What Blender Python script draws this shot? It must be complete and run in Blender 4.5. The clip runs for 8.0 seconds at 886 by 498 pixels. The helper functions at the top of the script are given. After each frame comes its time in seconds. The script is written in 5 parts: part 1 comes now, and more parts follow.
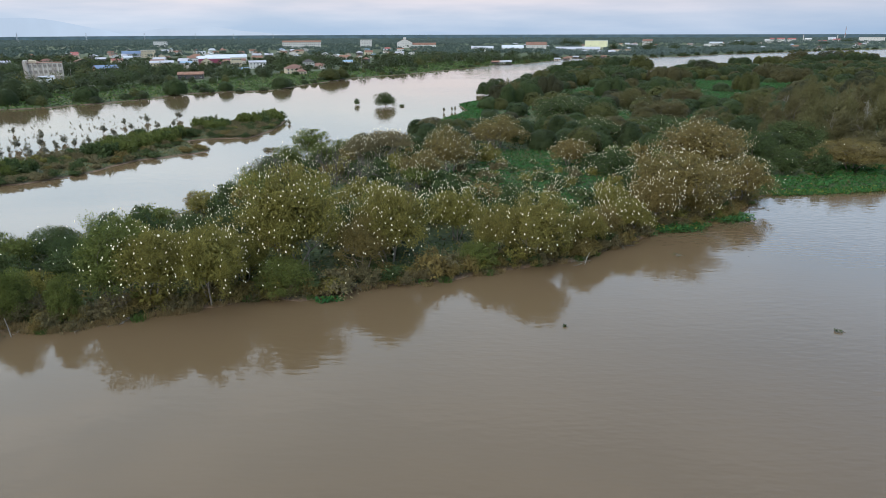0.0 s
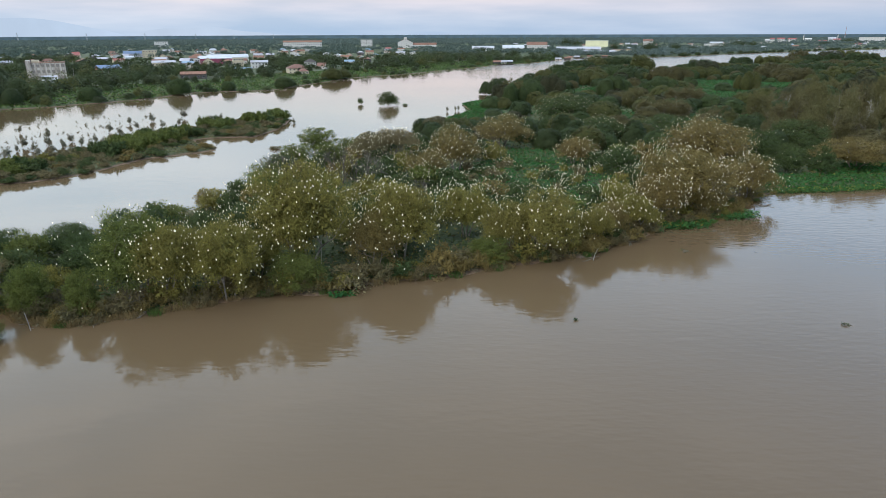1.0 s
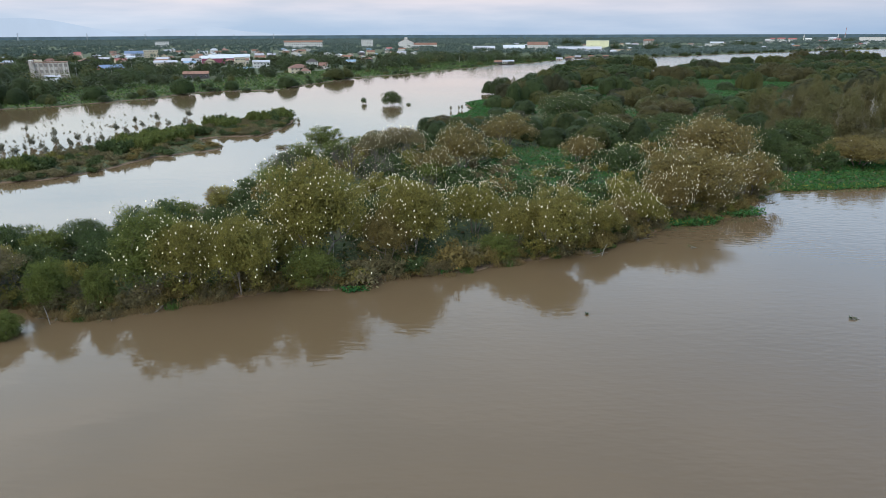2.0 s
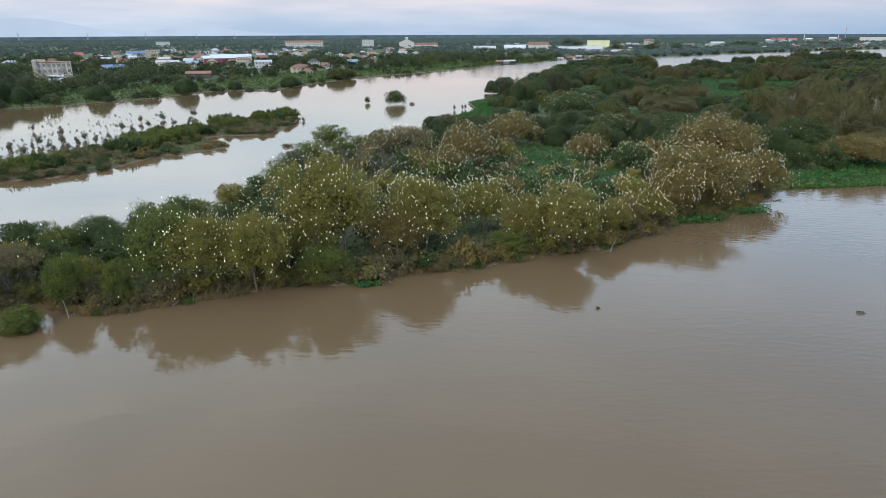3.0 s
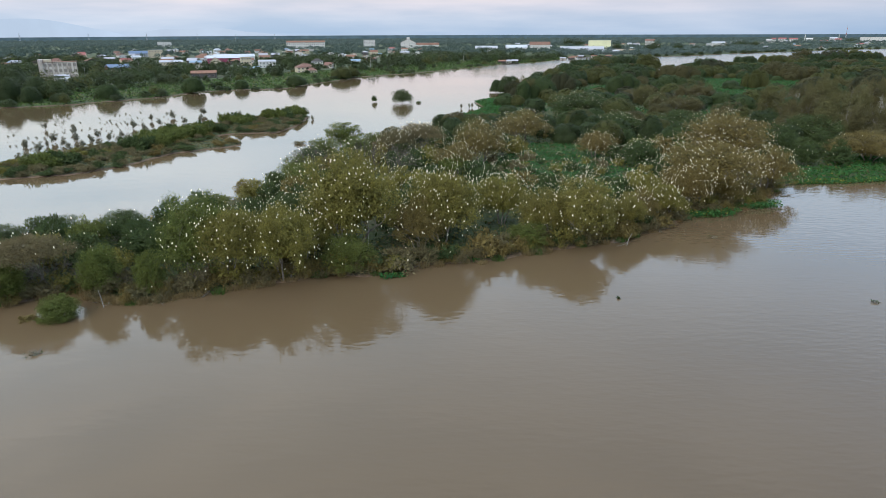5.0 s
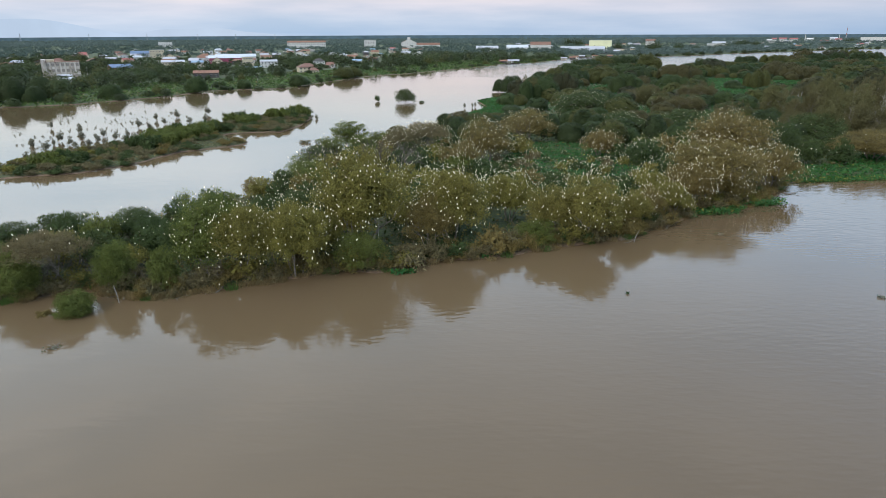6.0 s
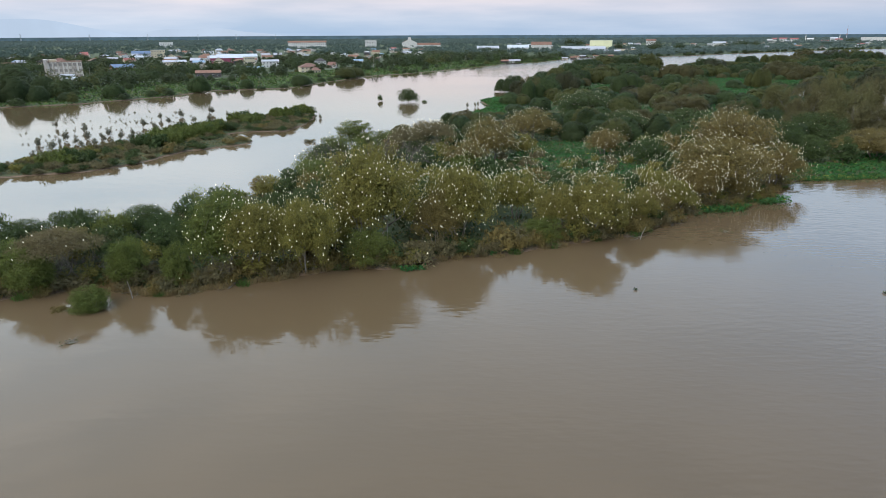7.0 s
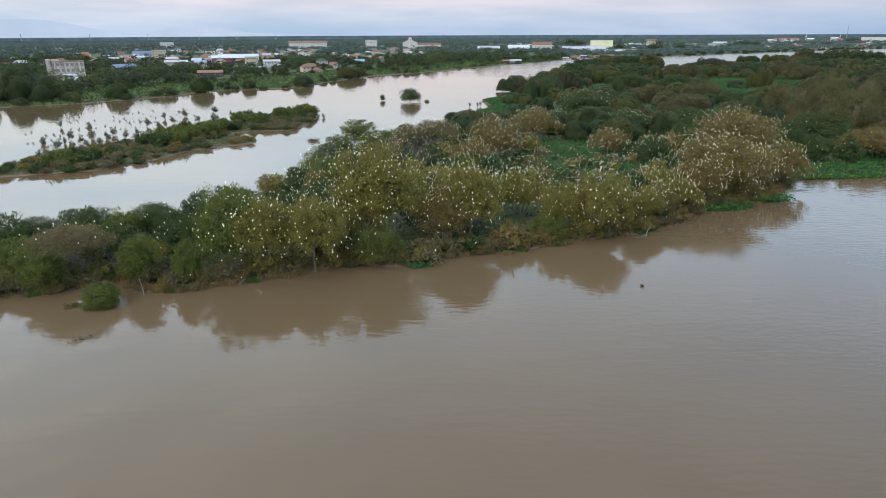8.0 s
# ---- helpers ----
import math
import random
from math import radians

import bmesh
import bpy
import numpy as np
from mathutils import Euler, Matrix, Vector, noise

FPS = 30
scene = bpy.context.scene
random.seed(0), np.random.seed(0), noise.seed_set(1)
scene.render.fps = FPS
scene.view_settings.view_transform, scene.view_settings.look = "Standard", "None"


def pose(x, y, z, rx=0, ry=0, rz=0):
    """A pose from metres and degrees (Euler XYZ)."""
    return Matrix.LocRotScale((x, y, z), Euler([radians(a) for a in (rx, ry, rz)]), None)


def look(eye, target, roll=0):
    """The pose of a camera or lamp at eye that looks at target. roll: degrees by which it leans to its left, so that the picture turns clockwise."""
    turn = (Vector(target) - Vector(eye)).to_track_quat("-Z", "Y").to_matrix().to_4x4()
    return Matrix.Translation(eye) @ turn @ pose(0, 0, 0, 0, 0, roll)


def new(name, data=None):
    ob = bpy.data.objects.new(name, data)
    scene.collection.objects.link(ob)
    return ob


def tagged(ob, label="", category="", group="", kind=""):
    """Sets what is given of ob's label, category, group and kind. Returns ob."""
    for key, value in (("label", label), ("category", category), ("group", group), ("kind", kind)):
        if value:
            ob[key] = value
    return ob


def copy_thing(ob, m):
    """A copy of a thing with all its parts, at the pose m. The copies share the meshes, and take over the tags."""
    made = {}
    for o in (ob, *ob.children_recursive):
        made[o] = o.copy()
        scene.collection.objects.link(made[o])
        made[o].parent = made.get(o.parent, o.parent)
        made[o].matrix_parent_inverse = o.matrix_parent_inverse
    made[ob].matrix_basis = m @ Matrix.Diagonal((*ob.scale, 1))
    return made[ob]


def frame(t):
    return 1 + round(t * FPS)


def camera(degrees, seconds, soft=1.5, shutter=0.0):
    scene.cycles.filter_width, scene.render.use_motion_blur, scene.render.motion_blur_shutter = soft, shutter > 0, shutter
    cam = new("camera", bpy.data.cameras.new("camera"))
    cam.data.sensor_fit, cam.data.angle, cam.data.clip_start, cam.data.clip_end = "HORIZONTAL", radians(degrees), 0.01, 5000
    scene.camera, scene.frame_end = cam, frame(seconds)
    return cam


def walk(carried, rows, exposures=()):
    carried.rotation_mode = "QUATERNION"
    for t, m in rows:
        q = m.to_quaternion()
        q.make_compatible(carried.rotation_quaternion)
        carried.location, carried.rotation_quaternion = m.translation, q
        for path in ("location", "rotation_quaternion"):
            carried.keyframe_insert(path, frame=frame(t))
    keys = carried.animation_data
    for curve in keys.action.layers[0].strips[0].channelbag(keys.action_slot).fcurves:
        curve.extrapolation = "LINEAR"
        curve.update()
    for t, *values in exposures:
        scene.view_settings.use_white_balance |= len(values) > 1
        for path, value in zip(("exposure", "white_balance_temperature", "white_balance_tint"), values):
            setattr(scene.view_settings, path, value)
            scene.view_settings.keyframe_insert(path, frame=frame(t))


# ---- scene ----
cam = camera(69.1, 8.0, soft=0.75)
PATH = [
    (0, (0.197, -0.274, 36.408), (-0.293, 47.134, 20.527), -0.202),
    (0.5, (-0.626, -0.981, 36.286), (-1.116, 46.428, 20.408), -0.207),
    (1, (-1.470, -1.687, 36.163), (-1.961, 45.723, 20.288), -0.212),
    (1.5, (-2.332, -2.389, 36.039), (-2.824, 45.022, 20.168), -0.217),
    (3, (-4.958, -4.451, 35.675), (-5.455, 42.964, 19.813), -0.232),
    (3.5, (-5.828, -5.117, 35.556), (-6.328, 42.299, 19.698), -0.237),
    (4, (-6.686, -5.769, 35.440), (-7.189, 41.648, 19.586), -0.242),
    (4.5, (-7.527, -6.405, 35.326), (-8.033, 41.014, 19.476), -0.247),
    (6, (-9.883, -8.193, 35.006), (-10.403, 39.229, 19.168), -0.261),
    (6.5, (-10.595, -8.743, 34.907), (-11.120, 38.681, 19.074), -0.266),
    (7, (-11.261, -9.267, 34.814), (-11.791, 38.159, 18.985), -0.271),
    (7.5, (-11.874, -9.762, 34.725), (-12.410, 37.665, 18.902), -0.276),
    (8, (-12.429, -10.226, 34.643), (-12.972, 37.203, 18.824), -0.281),
]
walk(cam, [(t, look(eye, target, roll)) for t, eye, target, roll in PATH])

SKY_E, SKY_R = radians(38), radians(215)


# ---- light ----
def make_world():
    w = bpy.data.worlds.new("overcast_evening_sky")
    scene.world = w
    w.use_nodes = True
    nt = w.node_tree
    nt.nodes.clear()
    N, L = nt.nodes.new, nt.links.new
    out, bg = N("ShaderNodeOutputWorld"), N("ShaderNodeBackground")
    sky = N("ShaderNodeTexSky")
    sky.sky_type, sky.sun_disc = "NISHITA", False
    sky.sun_elevation, sky.sun_rotation = SKY_E, SKY_R
    dim = N("ShaderNodeVectorMath")
    dim.operation = "SCALE"
    dim.inputs["Scale"].default_value = 0.1
    L(sky.outputs[0], dim.inputs[0])
    co = N("ShaderNodeTexCoord")
    sep = N("ShaderNodeSeparateXYZ")
    L(co.outputs["Generated"], sep.inputs[0])
    # cloud deck: colour by height above the horizon, blue-grey low, rosy streaks, pale above
    ramp = N("ShaderNodeValToRGB")
    L(sep.outputs["Z"], ramp.inputs[0])
    els = ramp.color_ramp.elements
    els[0].position, els[0].color = 0.0, (0.49, 0.63, 0.80, 1)
    els[1].position, els[1].color = 0.9, (1.20, 1.44, 1.70, 1)
    for p, c in ((0.022, (0.56, 0.66, 0.80, 1)), (0.05, (0.79, 0.75, 0.80, 1)), (0.072, (0.98, 0.91, 0.91, 1)), (0.11, (0.95, 1.08, 1.12, 1)), (0.25, (1.54, 1.92, 2.22, 1))):
        e = els.new(p)
        e.color = c
    # streaks, drawn out along the horizon
    mp = N("ShaderNodeMapping")
    mp.inputs["Scale"].default_value = (1.6, 1.6, 13)
    L(co.outputs["Generated"], mp.inputs[0])
    nz = N("ShaderNodeTexNoise")
    nz.inputs["Scale"].default_value, nz.inputs["Detail"].default_value = 2.8, 7
    L(mp.outputs[0], nz.inputs["Vector"])
    cr = N("ShaderNodeValToRGB")
    cr.color_ramp.elements[0].position, cr.color_ramp.elements[0].color = 0.35, (0.82, 0.86, 0.92, 1)
    cr.color_ramp.elements[1].position, cr.color_ramp.elements[1].color = 0.66, (1.16, 1.06, 1.03, 1)
    L(nz.outputs["Fac"], cr.inputs[0])
    mul = N("ShaderNodeVectorMath")
    mul.operation = "MULTIPLY"
    L(ramp.outputs[0], mul.inputs[0]), L(cr.outputs[0], mul.inputs[1])
    # brighter towards the sunset side
    side = N("ShaderNodeMapRange")
    side.inputs["From Min"].default_value, side.inputs["From Max"].default_value = -0.4, 0.9
    high, lean = N("ShaderNodeMapRange"), N("ShaderNodeMath")
    high.inputs["From Max"].default_value = 0.5
    high.inputs["To Min"].default_value, high.inputs["To Max"].default_value = 0.5, 1.75
    lean.operation = "MULTIPLY"
    L(sep.outputs["Z"], high.inputs["Value"])
    L(sep.outputs["X"], lean.inputs[0]), L(high.outputs[0], lean.inputs[1])
    L(lean.outputs[0], side.inputs["Value"])
    tones = N("ShaderNodeMix")
    tones.data_type = "RGBA"
    tones.inputs["A"].default_value, tones.inputs["B"].default_value = (1.11, 1.11, 1.10, 1), (0.56, 0.66, 0.80, 1)
    L(side.outputs[0], tones.inputs["Factor"])
    grade = N("ShaderNodeVectorMath")
    grade.operation = "MULTIPLY"
    L(mul.outputs[0], grade.inputs[0]), L(tones.outputs["Result"], grade.inputs[1])
    mix = N("ShaderNodeMix")
    mix.data_type = "RGBA"
    mix.inputs["Factor"].default_value = 0.9
    L(dim.outputs[0], mix.inputs["A"]), L(grade.outputs[0], mix.inputs["B"])
    L(mix.outputs["Result"], bg.inputs["Color"])
    bg.inputs["Strength"].default_value = 1.0
    L(bg.outputs[0], out.inputs[0])


make_world()
sun = new("sun", bpy.data.lights.new("sun", "SUN"))
sun.data.energy, sun.data.angle, sun.data.color = 1.5, radians(20), (1.0, 0.95, 0.85)
sun.matrix_world = look((0, 0, 0), (-math.sin(SKY_R) * math.cos(SKY_E), -math.cos(SKY_R) * math.cos(SKY_E), -math.sin(SKY_E)))
scene.view_settings.exposure = 0.11


# ---- materials ----
def material(name, build):
    m = bpy.data.materials.new(name)
    m.use_nodes = True
    nt = m.node_tree
    bsdf = nt.nodes["Principled BSDF"]
    build(nt, nt.nodes.new, nt.links.new, bsdf)
    return m


def noise_ramp(nt, stops, scale, detail=4, coords="Object", rough=0.55):
    """A colour ramp over a noise."""
    N, L = nt.nodes.new, nt.links.new
    co, nz, rp = N("ShaderNodeTexCoord"), N("ShaderNodeTexNoise"), N("ShaderNodeValToRGB")
    nz.inputs["Scale"].default_value, nz.inputs["Detail"].default_value, nz.inputs["Roughness"].default_value = scale, detail, rough
    L(co.outputs[coords], nz.inputs["Vector"])
    L(nz.outputs["Fac"], rp.inputs[0])
    e = rp.color_ramp.elements
    e[0].position, e[0].color = stops[0][0], (*stops[0][1], 1)
    e[1].position, e[1].color = stops[-1][0], (*stops[-1][1], 1)
    for p, c in stops[1:-1]:
        e.new(p).color = (*c, 1)
    return rp, nz


def mixed(nt, a, b, fac, mode="MIX"):
    m = nt.nodes.new("ShaderNodeMix")
    m.data_type, m.blend_type = "RGBA", mode
    for sock, v in ((m.inputs["Factor"], fac), (m.inputs["A"], a), (m.inputs["B"], b)):
        if isinstance(v, bpy.types.NodeSocket):
            nt.links.new(v, sock)
        else:
            sock.default_value = v if isinstance(v, (int, float)) else (*v, 1)
    return m.outputs["Result"]


def leaf_material(name, dark, light, tint, through_light=0.3, vary=0.24):
    """Foliage: clump-scale and leaf-scale variation, a tint that differs from plant to plant."""
    def build(nt, N, L, bsdf):
        rp, _ = noise_ramp(nt, [(0.3, dark), (0.7, light)], 0.55, 3)
        geo, info = N("ShaderNodeNewGeometry"), N("ShaderNodeObjectInfo")
        col = mixed(nt, rp.outputs[0], tint, 0.0)
        col.node.inputs["Factor"].default_value = 0
        half = N("ShaderNodeMath")
        slow, _ = noise_ramp(nt, [(0.35, (0, 0, 0)), (0.65, (1, 1, 1))], 0.06, 2)
        both = N("ShaderNodeMath")
        both.operation = "ADD"
        L(info.outputs["Random"], both.inputs[0]), L(slow.outputs[0], both.inputs[1])
        half.operation, half.inputs[1].default_value = "MULTIPLY", 0.45
        L(both.outputs[0], half.inputs[0])
        L(half.outputs[0], col.node.inputs["Factor"])
        # leaf by leaf
        rr = N("ShaderNodeMapRange")
        rr.inputs["To Min"].default_value, rr.inputs["To Max"].default_value = 1 - vary, 1 + vary
        L(geo.outputs["Random Per Island"], rr.inputs["Value"])
        sc = N("ShaderNodeVectorMath")
        sc.operation = "SCALE"
        L(col, sc.inputs[0]), L(rr.outputs[0], sc.inputs["Scale"])
        out = sc.outputs[0]
        L(out, bsdf.inputs["Base Color"])
        bsdf.inputs["Roughness"].default_value = 0.55
        bsdf.inputs["Specular IOR Level"].default_value = 0.1
        tr, ms = N("ShaderNodeBsdfTranslucent"), N("ShaderNodeMixShader")
        L(out, tr.inputs[0])
        ms.inputs[0].default_value = through_light
        L(bsdf.outputs[0], ms.inputs[1]), L(tr.outputs[0], ms.inputs[2])
        L(ms.outputs[0], nt.nodes["Material Output"].inputs[0])
    return material(name, build)


LEAF = {
    "olive": leaf_material("olive_leaves", (0.108, 0.103, 0.024), (0.238, 0.212, 0.050), (0.180, 0.150, 0.046)),
    "green": leaf_material("fresh_green_leaves", (0.060, 0.082, 0.020), (0.142, 0.166, 0.040), (0.122, 0.132, 0.036)),
    "rust": leaf_material("rusty_brown_leaves", (0.112, 0.082, 0.028), (0.222, 0.160, 0.056), (0.166, 0.136, 0.046)),
    "dark": leaf_material("dark_green_leaves", (0.028, 0.052, 0.018), (0.072, 0.100, 0.034), (0.080, 0.096, 0.034)),
    "grey": leaf_material("grey_green_leaves", (0.088, 0.080, 0.040), (0.186, 0.160, 0.080), (0.160, 0.122, 0.060)),
    "far": leaf_material("distant_tree_leaves", (0.016, 0.032, 0.014), (0.046, 0.066, 0.025), (0.050, 0.058, 0.025), 0.25, 0.2),
    # wood and grove are lightened towards blue, painting in the haze of distance
    "wood": leaf_material("haze_tinted_woodland_leaves", (0.054, 0.084, 0.070), (0.092, 0.120, 0.096), (0.084, 0.110, 0.090), 0.3, 0.14),
    "grove": leaf_material("haze_tinted_plantation_leaves", (0.082, 0.112, 0.102), (0.122, 0.150, 0.130), (0.108, 0.138, 0.120), 0.4, 0.12),
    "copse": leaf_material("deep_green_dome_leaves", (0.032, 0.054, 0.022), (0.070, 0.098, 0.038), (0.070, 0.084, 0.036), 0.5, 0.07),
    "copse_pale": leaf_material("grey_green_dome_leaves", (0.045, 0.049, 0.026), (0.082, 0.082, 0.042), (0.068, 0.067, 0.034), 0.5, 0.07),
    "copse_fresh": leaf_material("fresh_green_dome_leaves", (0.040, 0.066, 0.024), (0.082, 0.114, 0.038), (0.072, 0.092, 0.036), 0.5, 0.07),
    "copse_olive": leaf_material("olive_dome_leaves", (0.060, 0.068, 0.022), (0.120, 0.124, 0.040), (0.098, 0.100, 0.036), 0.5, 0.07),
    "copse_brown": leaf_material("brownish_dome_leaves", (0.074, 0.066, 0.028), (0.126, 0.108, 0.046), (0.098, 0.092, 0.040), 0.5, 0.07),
    "meadow": leaf_material("lush_meadow_leaves", (0.018, 0.080, 0.024), (0.044, 0.150, 0.042), (0.044, 0.128, 0.036)),
    "mat": leaf_material("water_hyacinth_leaves", (0.026, 0.086, 0.018), (0.052, 0.140, 0.028), (0.054, 0.112, 0.022)),
    "yellow": leaf_material("yellowing_leaves", (0.20, 0.19, 0.03), (0.34, 0.30, 0.06), (0.24, 0.20, 0.05)),
    "wispy": leaf_material("thin_olive_brown_sprays", (0.078, 0.074, 0.030), (0.150, 0.134, 0.054), (0.116, 0.110, 0.046), 0.28, 0.14),
    "wispy_brown": leaf_material("thin_brown_sprays", (0.082, 0.072, 0.032), (0.148, 0.120, 0.052), (0.112, 0.104, 0.046), 0.28, 0.14),
    "sapling": leaf_material("grey_flooded_leaves", (0.140, 0.138, 0.100), (0.250, 0.240, 0.175), (0.180, 0.165, 0.120)),
    "reed": leaf_material("dry_reed_blades", (0.17, 0.115, 0.05), (0.32, 0.225, 0.105), (0.22, 0.17, 0.08)),
    "bank": leaf_material("bank_grass_blades", (0.045, 0.100, 0.020), (0.090, 0.165, 0.036), (0.085, 0.122, 0.032)),
}


# white flecks on the crowns stand in for perched white egrets
FLECK_WHITE = leaf_material("white_flecks_for_birds", (0.78, 0.70, 0.50), (0.90, 0.83, 0.64), (0.86, 0.78, 0.57), 0.1)


def bark(nt, N, L, bsdf):
    rp, nz = noise_ramp(nt, [(0.3, (0.085, 0.070, 0.055)), (0.7, (0.23, 0.20, 0.165))], 3.0, 6)
    L(rp.outputs[0], bsdf.inputs["Base Color"])
    bsdf.inputs["Roughness"].default_value = 0.9
    bp = N("ShaderNodeBump")
    bp.inputs["Strength"].default_value, bp.inputs["Distance"].default_value = 0.5, 0.03
    L(nz.outputs["Fac"], bp.inputs["Height"]), L(bp.outputs[0], bsdf.inputs["Normal"])


def bark_pale(nt, N, L, bsdf):
    bark(nt, N, L, bsdf)
    e = nt.nodes["Color Ramp"].color_ramp.elements
    e[0].color, e[1].color = (0.16, 0.14, 0.125, 1), (0.36, 0.335, 0.30, 1)


def bark_dark(nt, N, L, bsdf):
    bark(nt, N, L, bsdf)
    e = nt.nodes["Color Ramp"].color_ramp.elements
    e[0].color, e[1].color = (0.045, 0.037, 0.029, 1), (0.120, 0.098, 0.078, 1)


BARK, BARK_PALE, BARK_DARK = material("grey_brown_bark", bark), material("pale_grey_bark", bark_pale), material("dark_brown_bark", bark_dark)


def muddy_water(nt, N, L, bsdf):
    rp, _ = noise_ramp(nt, [(0.3, (0.108, 0.072, 0.038)), (0.7, (0.124, 0.084, 0.046))], 0.012, 4)
    L(rp.outputs[0], bsdf.inputs["Base Color"])
    bsdf.inputs["Roughness"].default_value, bsdf.inputs["IOR"].default_value = 0.02, 1.333
    co = N("ShaderNodeTexCoord")
    mp = N("ShaderNodeMapping")
    mp.inputs["Rotation"].default_value, mp.inputs["Scale"].default_value = (0, 0, radians(-10)), (0.38, 1, 1)
    L(co.outputs["Object"], mp.inputs[0])
    small, big, calm = (N("ShaderNodeTexNoise") for _ in range(3))
    for n, s, d in ((small, 1.25, 1.0), (big, 0.3, 1), (calm, 0.02, 3)):
        n.inputs["Scale"].default_value, n.inputs["Detail"].default_value = s, d
        L(mp.outputs[0], n.inputs["Vector"])
    mr = N("ShaderNodeMapRange")
    mr.inputs["From Min"].default_value, mr.inputs["From Max"].default_value = 0.38, 0.62
    mr.inputs["To Min"].default_value, mr.inputs["To Max"].default_value = 0.35, 1.0
    L(calm.outputs["Fac"], mr.inputs["Value"])
    # the open reach upstream is ruffled by the wind
    sep, wind = N("ShaderNodeSeparateXYZ"), N("ShaderNodeMapRange")
    wind.inputs["From Min"].default_value, wind.inputs["From Max"].default_value = 560, 860
    wind.inputs["To Min"].default_value, wind.inputs["To Max"].default_value = 0.02, 0.22
    L(co.outputs["Object"], sep.inputs[0])
    L(sep.outputs["Y"], wind.inputs["Value"]), L(wind.outputs[0], bsdf.inputs["Roughness"])
    b1, b2 = N("ShaderNodeBump"), N("ShaderNodeBump")
    b1.inputs["Distance"].default_value, b2.inputs["Distance"].default_value = 0.030, 0.03
    b2.inputs["Strength"].default_value = 0.6
    # the open reach of the main river is livelier than the lee of the island
    lee, live = N("ShaderNodeMapRange"), N("ShaderNodeMath")
    lee.inputs["From Min"].default_value, lee.inputs["From Max"].default_value = -25, 45
    lee.inputs["To Min"].default_value, lee.inputs["To Max"].default_value = 0.6, 1.25
    live.operation = "MULTIPLY"
    L(sep.outputs["X"], lee.inputs["Value"]), L(mr.outputs[0], live.inputs[0]), L(lee.outputs[0], live.inputs[1])
    L(live.outputs[0], b1.inputs["Strength"])
    L(small.outputs["Fac"], b1.inputs["Height"]), L(big.outputs["Fac"], b2.inputs["Height"])
    L(b2.outputs[0], b1.inputs["Normal"]), L(b1.outputs[0], bsdf.inputs["Normal"])


WATER = material("muddy_river_water", muddy_water)


def soil(nt, N, L, bsdf):
    a, _ = noise_ramp(nt, [(0.35, (0.030, 0.045, 0.014)), (0.5, (0.055, 0.075, 0.020)), (0.7, (0.085, 0.070, 0.036))], 0.05, 6)
    b, nz = noise_ramp(nt, [(0.3, (0.6, 0.6, 0.6)), (0.7, (1.3, 1.3, 1.3))], 1.3, 6)
    mud, _ = noise_ramp(nt, [(0.35, (0.095, 0.060, 0.036)), (0.65, (0.185, 0.118, 0.070))], 0.7, 5)
    sep, wet = N("ShaderNodeSeparateXYZ"), N("ShaderNodeMapRange")
    wet.inputs["From Min"].default_value, wet.inputs["From Max"].default_value = 0.14, 0.34
    L(mud.inputs[0].links[0].from_node.inputs["Vector"].links[0].from_socket, sep.inputs[0])
    L(sep.outputs["Z"], wet.inputs["Value"])
    ground = mixed(nt, mud.outputs[0], a.outputs[0], wet.outputs[0])
    L(mixed(nt, ground, b.outputs[0], 1.0, "MULTIPLY"), bsdf.inputs["Base Color"])
    bsdf.inputs["Roughness"].default_value = 0.95
    bp = N("ShaderNodeBump")
    bp.inputs["Distance"].default_value = 0.2
    L(nz.outputs["Fac"], bp.inputs["Height"]), L(bp.outputs[0], bsdf.inputs["Normal"])


SOIL = material("grassy_river_soil", soil)


def plain(name, colour, rough=0.7, stain=0.25, scale=0.5, metal=0.0):
    """Paint, plaster or sheet metal with uneven weathering."""
    def build(nt, N, L, bsdf):
        c = tuple(colour)
        low = tuple(v * (1 - stain) for v in c)
        a, nz = noise_ramp(nt, [(0.35, low), (0.6, c)], scale, 7)
        info = N("ShaderNodeObjectInfo")
        mr = N("ShaderNodeMapRange")
        mr.inputs["To Min"].default_value, mr.inputs["To Max"].default_value = 0.88, 1.08
        L(info.outputs["Random"], mr.inputs["Value"])
        sc = N("ShaderNodeVectorMath")
        sc.operation = "SCALE"
        L(a.outputs[0], sc.inputs[0]), L(mr.outputs[0], sc.inputs["Scale"])
        L(sc.outputs[0], bsdf.inputs["Base Color"])
        bsdf.inputs["Roughness"].default_value, bsdf.inputs["Metallic"].default_value = rough, metal
    return material(name, build)


def streaked(name, colour, streak, amount=0.5):
    """Concrete or plaster with dark vertical run marks."""
    def build(nt, N, L, bsdf):
        a, nz = noise_ramp(nt, [(0.45 - 0.2 * amount, streak), (0.6, colour)], 1.0, 6)
        mp = N("ShaderNodeMapping")
        mp.inputs["Scale"].default_value = (0.5, 0.5, 0.09)
        L(nt.nodes["Texture Coordinate"].outputs["Object"], mp.inputs[0])
        L(mp.outputs[0], nz.inputs["Vector"])
        L(a.outputs[0], bsdf.inputs["Base Color"])
        bsdf.inputs["Roughness"].default_value = 0.9
    return material(name, build)


